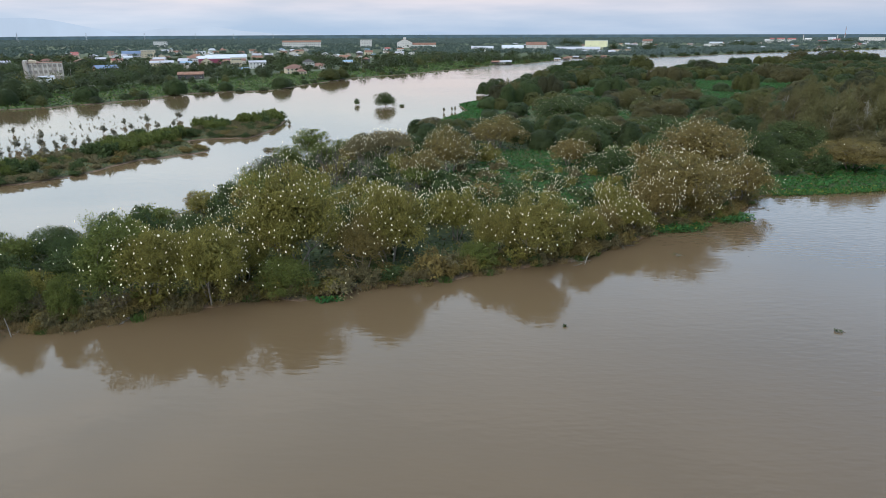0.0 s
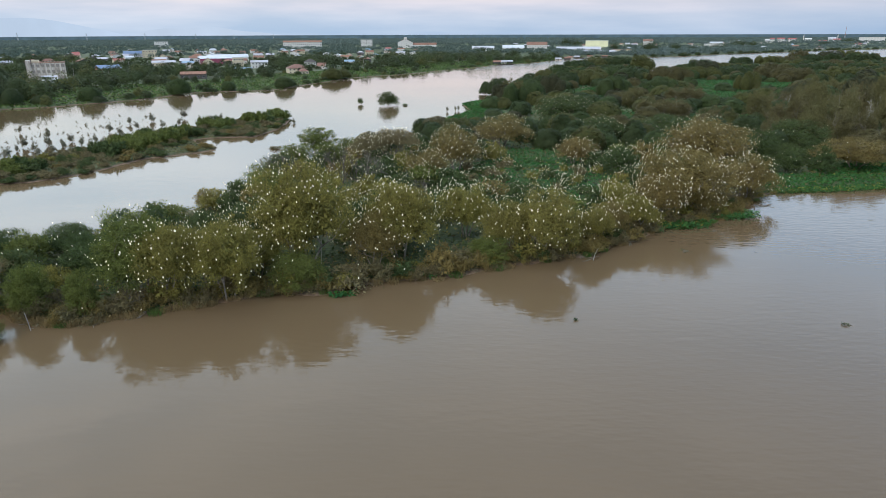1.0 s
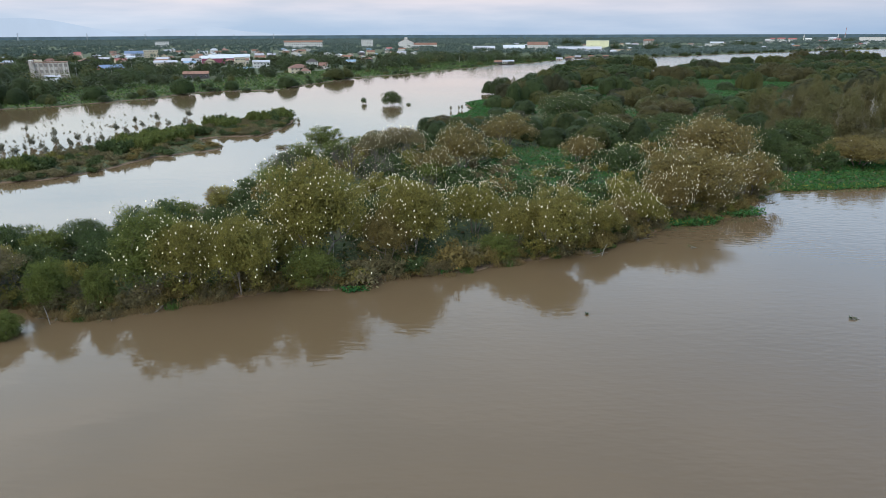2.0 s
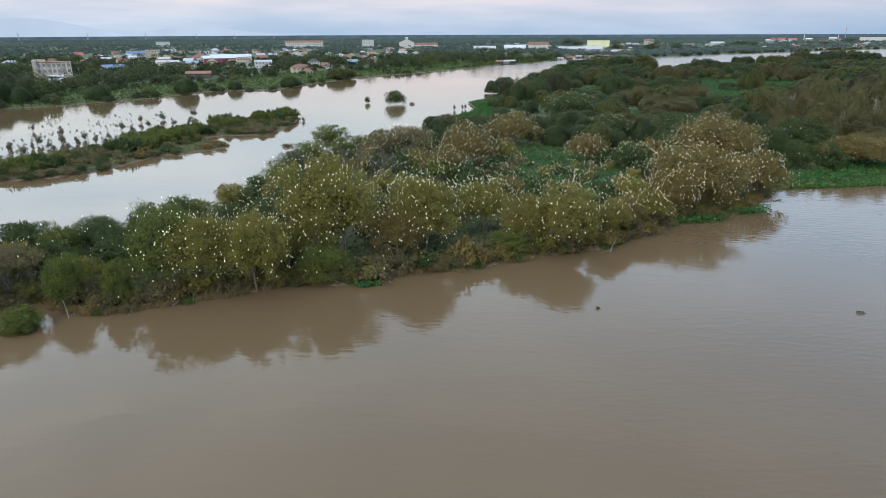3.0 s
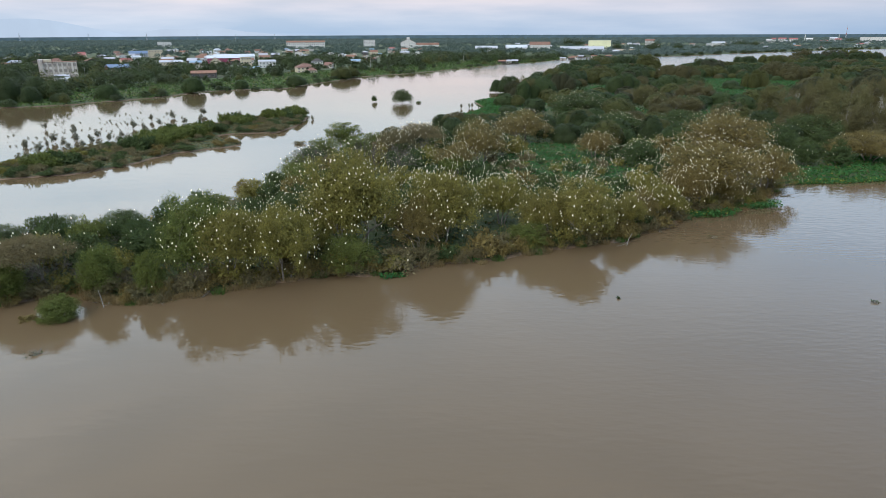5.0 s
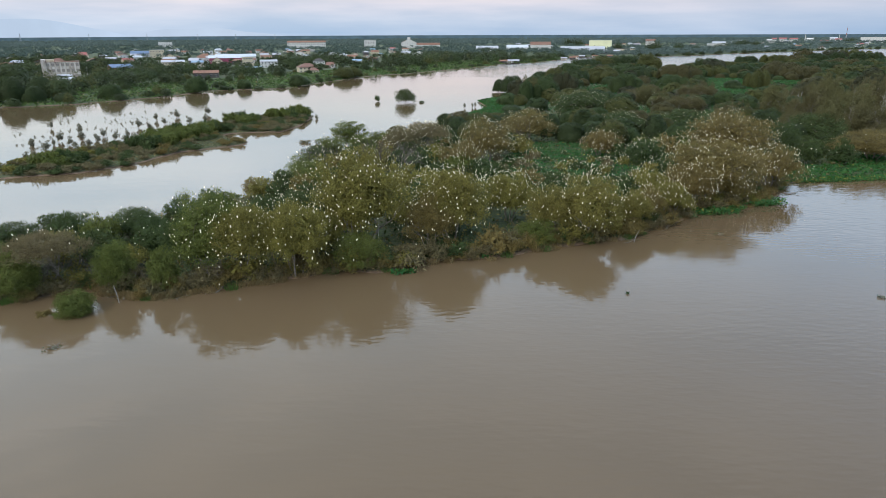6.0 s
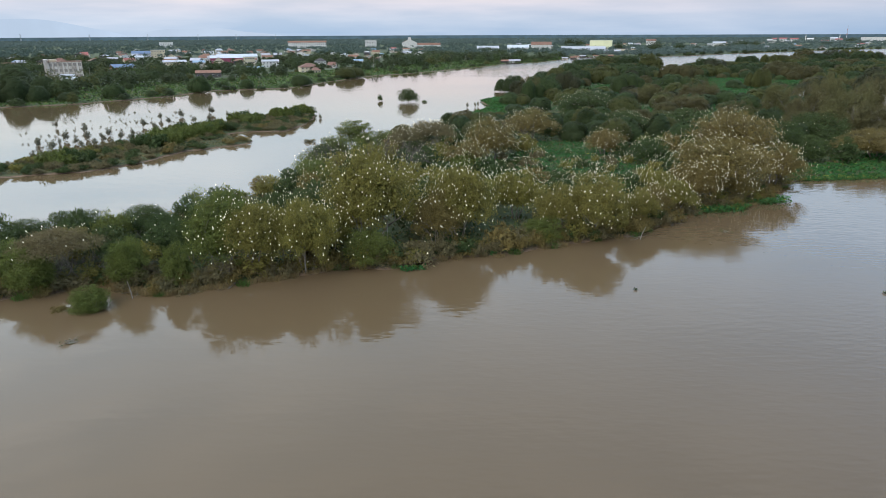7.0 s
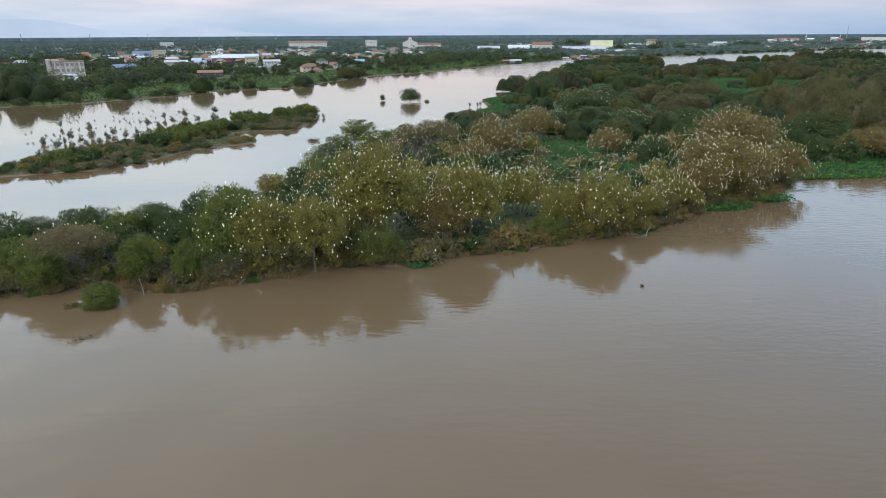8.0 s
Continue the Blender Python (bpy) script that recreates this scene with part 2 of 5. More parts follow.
P = {
    "white": plain("white_plaster", (0.55, 0.53, 0.50), 0.8, 0.25),
    "cream": plain("cream_plaster", (0.52, 0.44, 0.31), 0.8, 0.2),
    "yellow": plain("pale_yellow_cladding", (0.70, 0.68, 0.43), 0.6, 0.08, 0.1),
    "magenta": plain("magenta_wall_paint", (0.30, 0.06, 0.11), 0.7, 0.2),
    "orange": plain("orange_clay_roof", (0.21, 0.105, 0.075), 0.8, 0.35, 0.8),
    "red": plain("red_metal_roof", (0.30, 0.085, 0.07), 0.6, 0.25),
    "rustroof": plain("rusted_iron_roof", (0.24, 0.12, 0.075), 0.8, 0.45, 0.6),
    "blue": plain("blue_metal_roof", (0.085, 0.14, 0.24), 0.45, 0.15),
    "lightblue": plain("light_blue_metal_roof", (0.19, 0.28, 0.37), 0.45, 0.15),
    "zinc": plain("grey_zinc_roof", (0.36, 0.35, 0.375), 0.4, 0.2, 0.4),
    "whiteroof": plain("white_metal_roof", (0.46, 0.47, 0.50), 0.45, 0.2, 0.3),
    "brick": plain("brown_brick_wall", (0.26, 0.13, 0.085), 0.9, 0.25, 1.5),
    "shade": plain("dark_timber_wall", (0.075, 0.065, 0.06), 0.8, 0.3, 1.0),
    "glass": plain("dark_window_glass", (0.035, 0.045, 0.055), 0.12, 0.1),
    "steel": plain("galvanised_steel", (0.33, 0.36, 0.40), 0.5, 0.2, 0.2),
    "mastred": plain("red_mast_paint", (0.36, 0.16, 0.14), 0.6, 0.1),
    "stained": streaked("dark_stained_infill", (0.36, 0.32, 0.28), (0.13, 0.11, 0.095)),
    "concrete": streaked("stained_concrete", (0.52, 0.47, 0.41), (0.24, 0.19, 0.155)),
}


# an even glow whose colour already holds the haze of distance
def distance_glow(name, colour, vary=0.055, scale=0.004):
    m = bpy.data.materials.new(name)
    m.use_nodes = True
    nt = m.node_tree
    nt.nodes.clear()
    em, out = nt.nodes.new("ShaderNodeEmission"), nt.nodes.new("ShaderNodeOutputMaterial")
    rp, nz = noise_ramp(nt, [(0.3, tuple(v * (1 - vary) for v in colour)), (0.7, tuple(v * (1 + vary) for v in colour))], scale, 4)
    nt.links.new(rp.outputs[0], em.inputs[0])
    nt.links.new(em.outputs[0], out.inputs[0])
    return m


# ---- mesh helpers ----
def link_part(name, mesh, material, parent=None, label=""):
    ob = new(name, mesh)
    if material and not mesh.materials:
        mesh.materials.append(material)
    if parent:
        ob.parent = parent
    if label:
        ob["label"] = label
    return ob


def part(name, bm, material, parent=None, label=""):
    me = bpy.data.meshes.new(name)
    bm.to_mesh(me)
    bm.free()
    return link_part(name, me, material, parent, label)


def quads(name, V, materials=(), index=None):
    """A mesh of loose quads from an (n, 4, 3) array."""
    n = len(V)
    me = bpy.data.meshes.new(name)
    me.vertices.add(n * 4), me.loops.add(n * 4), me.polygons.add(n)
    me.vertices.foreach_set("co", np.ascontiguousarray(V, dtype=np.float32).ravel())
    me.loops.foreach_set("vertex_index", np.arange(n * 4, dtype=np.int32))
    me.polygons.foreach_set("loop_start", np.arange(0, n * 4, 4, dtype=np.int32))
    for m in materials:
        me.materials.append(m)
    if index is not None:
        me.polygons.foreach_set("material_index", np.asarray(index, dtype=np.int32))
    me.update(calc_edges=True)
    return me


def leaves(rng, centres, outward, length, width, droop=0.3, stray=0.75, radial=0.0):
    """Rhombic leaf sprays at the centres, their faces turned roughly outward; radial: how far they point out from the crown."""
    n = len(centres)
    nrm = outward + rng.normal(0, stray, (n, 3)) + np.array((0, 0, 0.45))
    nrm /= np.linalg.norm(nrm, axis=1, keepdims=True) + 1e-9
    a = np.cross(nrm, rng.normal(0, 1, (n, 3)))
    a /= np.linalg.norm(a, axis=1, keepdims=True) + 1e-9
    a[:, 2] -= droop * rng.random(n)
    if radial:
        a = a * (1 - radial) + radial * (outward + np.array((0, 0, 0.35)) + rng.normal(0, 0.35, (n, 3)))
        a /= np.linalg.norm(a, axis=1, keepdims=True) + 1e-9
    b = np.cross(nrm, a)
    b /= np.linalg.norm(b, axis=1, keepdims=True) + 1e-9
    l = length * rng.uniform(0.6, 1.4, (n, 1)) / 2
    w = width * rng.uniform(0.6, 1.4, (n, 1)) / 2
    return np.stack((centres - a * l, centres + b * w, centres + a * l, centres - b * w), axis=1)


def crown_leaves(rng, radius, low, top, clumps, per, length, width, clump=0.2, hollow=0.7, flat=0.8, skirt=-0.5, core=0.16, stray=0.6, along=1.0, radial=0.45):
    """A dome of leaf clumps between the heights low and top, lumpy and with gaps."""
    out = []
    lobes = rng.normal(0, 1, (9, 3))
    lobes /= np.linalg.norm(lobes, axis=1, keepdims=True)
    mid = low + 0.36 * (top - low)
    cr0 = clump * radius
    for _ in range(clumps):
        z, a = rng.uniform(skirt, 1.0), rng.uniform(0, 2 * math.pi)
        q = math.sqrt(max(0.0, 1 - z * z))
        v = np.array((q * math.cos(a), q * math.sin(a), z))
        bulge = 0.78 + 0.22 * max(0.0, float(np.max(lobes @ v))) ** 4
        r = bulge * rng.uniform(hollow, 1.0)
        cr = cr0 * rng.uniform(0.6, 1.35)
        half = (top - mid - 0.3 * cr0) if z > 0 else (mid - low) * 1.9
        c = np.array((v[0] * (radius - 0.4 * cr0) * r, v[1] * (radius - 0.4 * cr0) * r, mid + z * half * r))
        c[2] = max(c[2], low)
        k = int(per * rng.uniform(0.6, 1.4))
        d = rng.normal(0, 1, (k, 3))
        d /= np.linalg.norm(d, axis=1, keepdims=True)
        p = c + d * cr * rng.uniform(0.35, 1.0, (k, 1)) * np.array((1, 1, flat))
        p[:, 2] = np.maximum(p[:, 2], 0.15)
        out.append(leaves(rng, p, d * 0.8 + v * along, length, width, stray=stray, radial=radial))
    # core of larger inner leaves, added to block light through the crown
    k = int(clumps * per * core)
    v = rng.normal(0, 1, (k, 3))
    v /= np.linalg.norm(v, axis=1, keepdims=True)
    v[:, 2] = np.where(v[:, 2] < 0, v[:, 2] * -skirt * 1.4, v[:, 2])
    r = rng.uniform(0.2, 0.7, (k, 1))
    c = v * r * np.array((radius, radius, top - mid)) * 0.9 + (0, 0, mid)
    c[:, 2] = np.maximum(c[:, 2], 0.3)
    out.append(leaves(rng, c, v, length * 2.1, width * 2.4))
    return np.concatenate(out)


def dome_leaves(rng, radius, top, count, length, width):
    """A close, smooth dome of leaves with shallow lobes, as broad crowns look from afar."""
    lobes = rng.normal(0, 1, (30, 3))
    lobes /= np.linalg.norm(lobes, axis=1, keepdims=True)
    z, a = rng.uniform(-0.35, 1, count), rng.uniform(0, 2 * math.pi, count)
    q = np.sqrt(1 - z * z)
    v = np.column_stack((q * np.cos(a), q * np.sin(a), z))
    near = np.max(v @ lobes.T, axis=1)
    r = (0.66 + 0.34 * np.clip((near - 0.72) / 0.28, 0, 1) ** 0.7) * rng.uniform(0.86, 1.05, count)
    c = v * r[:, None] * np.array((radius, radius, top * 0.66)) + (0, 0, top * 0.34)
    c[:, 2] = np.maximum(c[:, 2], 0.2)
    out = [leaves(rng, c, v * 1.6, length, width, stray=0.28)]
    # larger inner leaves, added to block light through the dome
    k = count // 7
    u = rng.normal(0, 1, (k, 3))
    u /= np.linalg.norm(u, axis=1, keepdims=True)
    u[:, 2] = np.abs(u[:, 2])
    out.append(leaves(rng, u * rng.uniform(0.3, 0.66, (k, 1)) * np.array((radius, radius, top * 0.62)) + (0, 0, top * 0.3), u, length * 2.2, width * 2.4))
    return np.concatenate(out)


def tube(bm, pts, radii, sides=5):
    """A tapered tube along points."""
    rings = []
    for i, p in enumerate(pts):
        q = pts[min(i + 1, len(pts) - 1)] - pts[max(i - 1, 0)]
        q = q.normalized() if q.length > 1e-6 else Vector((0, 0, 1))
        u = q.orthogonal().normalized()
        w = q.cross(u)
        rings.append([bm.verts.new(p + (u * math.cos(2 * math.pi * k / sides) + w * math.sin(2 * math.pi * k / sides)) * radii[i]) for k in range(sides)])
    for a, b in zip(rings, rings[1:]):
        for k in range(sides):
            bm.faces.new((a[k], a[(k + 1) % sides], b[(k + 1) % sides], b[k]))
    bm.faces.new(rings[-1])


def limb(bm, rng, start, way, length, radius, depth, fork, spread=0.6, lift=0.15, sides=5, tips=None):
    """A crooked limb that forks into smaller ones."""
    pts, p, v = [Vector(start)], Vector(start), Vector(way).normalized()
    steps = 4
    for _ in range(steps):
        v = (v + Vector(rng.normal(0, 0.16, 3)) + Vector((0, 0, lift * 0.4))).normalized()
        p = p + v * length / steps
        pts.append(p.copy())
    tube(bm, pts, [radius * (1 - 0.16 * i) for i in range(steps + 1)], sides)
    if tips is not None and depth == 0:
        tips.append(p.copy())
    if depth > 0:
        for _ in range(fork):
            at = pts[rng.integers(2, steps + 1)]
            d = (v + Vector(rng.normal(0, spread, 3)) + Vector((0, 0, lift))).normalized()
            limb(bm, rng, at, d, length * rng.uniform(0.5, 0.75), max(radius * 0.5, 0.03), depth - 1, fork, spread, lift, max(3, sides - 1), tips)


def stems_of(rng, radius, top, stems, depth, fork, thick, reach=0.75, spread=0.55):
    """The stems of a spreading tree, each with its limbs, a mesh a stem."""
    made = []
    for k in range(stems):
        bm = bmesh.new()
        a = 2 * math.pi * (k + rng.uniform(-0.3, 0.3)) / stems
        lean = reach * radius / top * rng.uniform(0.5, 1.1)
        v = Vector((math.cos(a) * lean, math.sin(a) * lean, 1)).normalized()
        base = Vector((math.cos(a) * thick * 1.2, math.sin(a) * thick * 1.2, -1.2))
        l = top * 0.36
        pts = [base + v * (l * i / 3) + Vector(rng.normal(0, 0.06, 3)) * i for i in range(4)]
        tube(bm, pts, [thick * f for f in (1.1, 0.85, 0.72, 0.6)], 6)
        for _ in range(2):
            d = (v + Vector(rng.normal(0, spread * 0.8, 3))).normalized()
            limb(bm, rng, pts[-1] - v * 0.1, d, top * 0.30, thick * 0.55, depth, fork, spread)
        made.append(bm)
    return made


# ---- plants ----
class Kind:
    """One plant shape, planted again and again."""
    def __init__(self, ob):
        self.ob, self.first = ob, None

    def plant(self, m, label="", group=""):
        if self.first is None:
            self.first = m
            ob = self.ob
        else:
            ob = copy_thing(self.ob, m)
        if label or group:
            tagged(ob, label=label, group=group)
        return ob


KINDS, MARKED = [], []


def outer_shell(V, mid):
    """The outermost leaf in each direction of a crown, and the way out there."""
    c = V.mean(axis=1)
    d = c - (0, 0, mid)
    far = np.linalg.norm(d, axis=1)
    d = d / far[:, None]
    cell = np.floor((np.arctan2(d[:, 1], d[:, 0]) / math.pi + 1) * 16).astype(int) * 100 + np.floor((d[:, 2] + 1) * 9).astype(int)
    order = np.lexsort((-far, cell))
    first = order[np.concatenate(([True], np.diff(cell[order]) != 0))]
    first = first[(d[first, 2] > -0.28) & (far[first] > 0.5 * np.median(far))]
    return c[first], d[first]


def tree_kind(seed, name, leaf, label, radius, top, low, clumps, per, length, width, stems=3, thick=0.16, depth=1, fork=3, bark_mat=None, category="tree", **shape):
    rng = np.random.default_rng(seed)
    ob = tagged(new(name), label, category)
    for i, bm in enumerate(stems_of(rng, radius, top, stems, depth, fork, thick)):
        part("trunk" if i == 0 else "stem", bm, bark_mat or BARK, ob)
    k = Kind(ob)
    k.leaf = leaf
    if clumps:
        k.V = dome_leaves(rng, radius, top, clumps, length, width) if per == 0 else crown_leaves(rng, radius, low, top, clumps, per, length, width, **shape)
        link_part("crown", quads("crown", k.V), LEAF[leaf], ob)
        k.shell = outer_shell(k.V, low + 0.3 * (top - low))
    k.radius, k.top = radius, top
    KINDS.append(k)
    return k

# ---- the river, its islands and the mainland ----
ISLAND = [(-130, 62), (-92, 66), (-75, 72), (-67, 76), (-62, 79), (-58, 76.5), (-52.5, 74.5), (-47.5, 76.5), (-35.5, 81.8), (-29.5, 85.5),
          (-21, 84.8), (-13, 90), (-3.5, 91.5), (7, 96.6), (13, 99.6), (21.5, 102), (32, 111), (41, 120), (50, 123.5), (58, 128), (63, 136),
          (72, 146), (82, 151), (106, 156), (180, 172), (330, 215), (620, 330), (1000, 520), (1200, 900), (900, 960), (680, 990), (460, 880), (335, 770), (266, 735),
          (242, 712), (211, 656), (194, 620), (198, 664), (213, 715), (206, 738), (170, 748), (125, 715), (98, 640), (72, 545), (40, 440), (17, 368), (5, 352), (9, 318), (-2, 292), (-12, 258),
          (-20, 225), (-34, 203), (-46, 190), (-48, 172), (-52, 150), (-60, 126), (-74, 110), (-94, 100), (-130, 92)]
SANDBAR = [(-135, 150), (-122, 156), (-110, 160), (-101, 171), (-95, 193), (-84, 201), (-78.5, 210), (-80, 216), (-88, 220), (-94, 231), (-84, 235), (-74, 236), (-70, 255),
           (-72, 286), (-77, 300), (-90, 288), (-101, 268), (-110, 240), (-118, 212), (-129, 192), (-134, 174)]
MAINLAND = [(-4900, -300), (-900, 60), (-420, 235), (-300, 290), (-240, 325), (-212, 340), (-196, 361), (-178, 388), (-171, 421), (-149, 436), (-121, 444), (-108, 494),
            (-84, 573), (-47, 614), (-14, 670), (34, 750), (58, 815), (95, 834), (147, 938), (180, 1022), (240, 1034), (299, 1037), (353, 1057), (466, 1161),
            (644, 1282), (791, 1392), (943, 1470), (1700, 1850), (4900, 3300), (4900, 6000), (-4900, 6000)]
SOUTH = [(-4900, -700), (-900, -420), (0, -300), (900, -220), (4900, 300), (4900, -5200), (-4900, -5200)]


def signed(P, poly):
    """Distance from points to the polygon's edge, positive inside."""
    poly = np.array(poly, float)
    inside = np.zeros(len(P), bool)
    best = np.full(len(P), 1e9)
    for (ax, ay), (bx, by) in zip(poly, np.roll(poly, -1, axis=0)):
        cross = ((ay > P[:, 1]) != (by > P[:, 1])) & (P[:, 0] < (bx - ax) * (P[:, 1] - ay) / ((by - ay) or 1e-9) + ax)
        inside ^= cross
        e = np.array((bx - ax, by - ay))
        t = np.clip(((P - (ax, ay)) @ e) / (e @ e), 0, 1)
        best = np.minimum(best, np.linalg.norm(P - (ax, ay) - t[:, None] * e, axis=1))
    return np.where(inside, best, -best)


def waves(P, scale, seed):
    """A cheap smooth field over the plan, between -1 and 1."""
    r = np.random.default_rng(seed)
    out = np.zeros(len(P))
    for k in range(7):
        a, f = r.uniform(0, 2 * math.pi), r.uniform(0.5, 1.9) / scale
        out += np.sin((P[:, 0] * math.cos(a) + P[:, 1] * math.sin(a)) * f * 2 * math.pi + r.uniform(0, 6.28))
    return out / 4


def land(P):
    """Height of the ground above the water."""
    wob = waves(P, 9, 3) * 1.0
    s = np.maximum.reduce([signed(P, ISLAND) + wob, signed(P, SANDBAR) + wob * 0.7, signed(P, MAINLAND) + wob * 2, signed(P, SOUTH)])
    return np.clip(s * 0.22, -2.5, 0.55) + np.where(s > 3, 0.12 * waves(P, 23, 5), 0)


def build_ground():
    ang = np.concatenate((np.radians(np.arange(-180, -48, 4)), np.radians(np.arange(-48, 52, 0.5)), np.radians(np.arange(52, 180, 4))))
    rad = np.concatenate(([4.0], np.geomspace(30, 4920, 240)))
    A, R = np.meshgrid(ang, rad)
    pts = np.stack((R * np.sin(A), R * np.cos(A)), axis=-1).reshape(-1, 2)
    z = land(pts)
    na, nr = len(ang), len(rad)
    i = np.arange(nr - 1)[:, None] * na
    j = np.arange(na)[None, :]
    k = (j + 1) % na
    F = np.stack((i + j, i + na + j, i + na + k, i + k), axis=-1).reshape(-1, 4)
    me = bpy.data.meshes.new("ground")
    me.vertices.add(len(pts)), me.loops.add(F.size), me.polygons.add(len(F))
    me.vertices.foreach_set("co", np.column_stack((pts, z)).astype(np.float32).ravel())
    me.loops.foreach_set("vertex_index", F.astype(np.int32).ravel())
    me.polygons.foreach_set("loop_start", np.arange(0, F.size, 4, dtype=np.int32))
    me.update(calc_edges=True)
    ob = link_part("ground", me, SOIL)
    tagged(ob, "low river land and muddy banks covered in grass", "ground", kind="structure")


build_ground()
bm = bmesh.new()
bmesh.ops.create_circle(bm, cap_ends=True, segments=96, radius=4900)
ob = part("water", bm, WATER)
tagged(ob, "wide calm brown muddy river with faint ripples", "river", kind="structure")


# ---- sky distance: hills beyond the plain ----
def ridge(name, a0, a1, dist, height, seed, mat, label, rough=0.25):
    """A far ridge line between two bearings in degrees, as a closed low wall of hills."""
    bm = bmesh.new()
    rows = []
    r = np.random.default_rng(seed)
    ph = r.uniform(0, 6.28, 6)
    n = 90
    for i in range(n + 1):
        s = i / n
        a = radians(a0 + (a1 - a0) * s)
        env = math.sin(math.pi * s) ** 0.6
        h = height * env * (0.75 + rough * sum(math.sin(ph[k] + s * (3 + 4.1 * k)) / (1 + k) for k in range(6)))
        h = max(h, 2)
        x, y = math.sin(a), math.cos(a)
        rows.append([bm.verts.new((x * dist, y * dist, -3)), bm.verts.new((x * (dist + 30), y * (dist + 30), h)), bm.verts.new((x * (dist + 60), y * (dist + 60), -3))])
    for p, q in zip(rows, rows[1:]):
        bm.faces.new((p[0], q[0], q[1], p[1]))
        bm.faces.new((p[1], q[1], q[2], p[2]))
    return tagged(part(name, bm, mat), label, "hills", kind="structure")


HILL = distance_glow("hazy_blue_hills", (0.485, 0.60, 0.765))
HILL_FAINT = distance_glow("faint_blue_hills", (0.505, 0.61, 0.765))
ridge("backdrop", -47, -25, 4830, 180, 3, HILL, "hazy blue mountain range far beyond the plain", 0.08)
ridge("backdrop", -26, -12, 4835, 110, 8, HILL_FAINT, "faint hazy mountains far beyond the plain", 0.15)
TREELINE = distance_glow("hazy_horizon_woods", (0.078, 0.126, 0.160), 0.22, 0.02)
ridge("backdrop", -110, 110, 4740, 35, 5, TREELINE, "glowing dark haze-blue line of distant woods on the horizon", 0.06)

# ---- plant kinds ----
BIRD_FLECK_NOTE = ", white flecks in place of perched birds"
OLIVE = [tree_kind(10 + i, "tree", "olive", "olive-green bushy riverside tree" + BIRD_FLECK_NOTE, 6, 10, 2.2, 160, 118, 0.23, 0.085, 4, 0.17, clump=0.17, skirt=-0.48, core=0.42) for i in range(3)]
GREEN = [tree_kind(20 + i, "tree", "green", "fresh green feathery riverside tree on the island", 5, 10, 1.0, 145, 105, 0.23, 0.085, 3, 0.14, clump=0.18, core=0.36) for i in range(2)]
RUST = [tree_kind(30 + i, "tree", "rust", "brownish half-dry bushy tree" + BIRD_FLECK_NOTE, 6, 10, 2.2, 160, 105, 0.22, 0.08, 4, 0.15, depth=2, fork=3, clump=0.17, skirt=-0.46, core=0.38) for i in range(2)]
DARK = [tree_kind(40 + i, "tree", "dark", "dense dark green rounded tree on the island", 6, 9, 0.6, 125, 78, 0.30, 0.12, 3, 0.15, clump=0.20) for i in range(2)]
TALL = tree_kind(44, "tree", "green", "tall round-headed green tree above the island's thicket", 5, 14, 4.5, 110, 80, 0.32, 0.12, 2, 0.2, clump=0.2, skirt=-0.75)
TALLOLIVE = [tree_kind(147 + i, "tree", "wispy", "tall olive-green tree with a ragged upright crown", 5, 14, 1.0, 120, 95, 0.5, 0.11, 3, 0.2, clump=0.19, flat=2.0, skirt=-0.9, hollow=0.4, radial=0.7) for i in range(2)]
TALLBROWN = [tree_kind(157 + i, "tree", "wispy_brown", "tall thin-leaved brownish tree with a ragged crown", 5, 14, 1.0, 110, 85, 0.5, 0.10, 3, 0.2, depth=2, clump=0.19, flat=2.0, skirt=-0.9, hollow=0.4, radial=0.7) for i in range(2)]
FILL = [tree_kind(45 + i, "tree", s, "%s tree within the island's thicket" % w, 5, 7, 0.5, 46, 34, 0.55, 0.21, 3, 0.12, depth=0, clump=0.22)
        for i, (s, w) in enumerate((("dark", "dark green rounded"), ("olive", "olive-green rounded"), ("rust", "brownish half-dry"), ("green", "fresh green")))]
BUSH = [tree_kind(50 + i, "bush", "green", "dense green bush at the water's edge", 4, 6.5, 0.3, 130, 85, 0.23, 0.09, 4, 0.08, category="bush", clump=0.20, core=0.3) for i in range(2)]
LOWBUSH = [tree_kind(55 + i, "bush", s, "green bush on the low islet", 3, 3.5, 0.2, 34, 24, 0.50, 0.24, 3, 0.06, depth=0, category="bush", clump=0.26, hollow=0.5) for i, s in enumerate(("green", "dark"))]
SHRUB = [tree_kind(60 + i, "shrub", s, "low %s shrub on the muddy bank" % w, 3, 3.2, 0.2, 30, 26, 0.38, 0.14, 4, 0.05, depth=0, category="shrub", clump=0.25, hollow=0.4)
         for i, (s, w) in enumerate((("grey", "grey-green"), ("olive", "olive"), ("rust", "dry brown"), ("dark", "dark green")))]
BARE = [tree_kind(70 + i, "bare_tree", "grey", "leafless grey tree with a fan of fine twigs", 6, 11, 1, 0, 0, 1, 1, 5, 0.15, depth=3, fork=3, bark_mat=BARK_DARK, category="tree") for i in range(2)]
PALEBARE = tree_kind(75, "bare_tree", "grey", "tall leafless tree with pale bleached limbs", 5, 11, 1, 0, 0, 1, 1, 3, 0.24, depth=2, fork=3, bark_mat=BARK_PALE, category="tree")
UMBRELLA = tree_kind(80, "tree", "grey", "flat-topped tree with bare dark lower branches", 7, 10, 4.5, 115, 105, 0.24, 0.09, 5, 0.13, depth=2, fork=4, flat=0.5, skirt=-0.1)
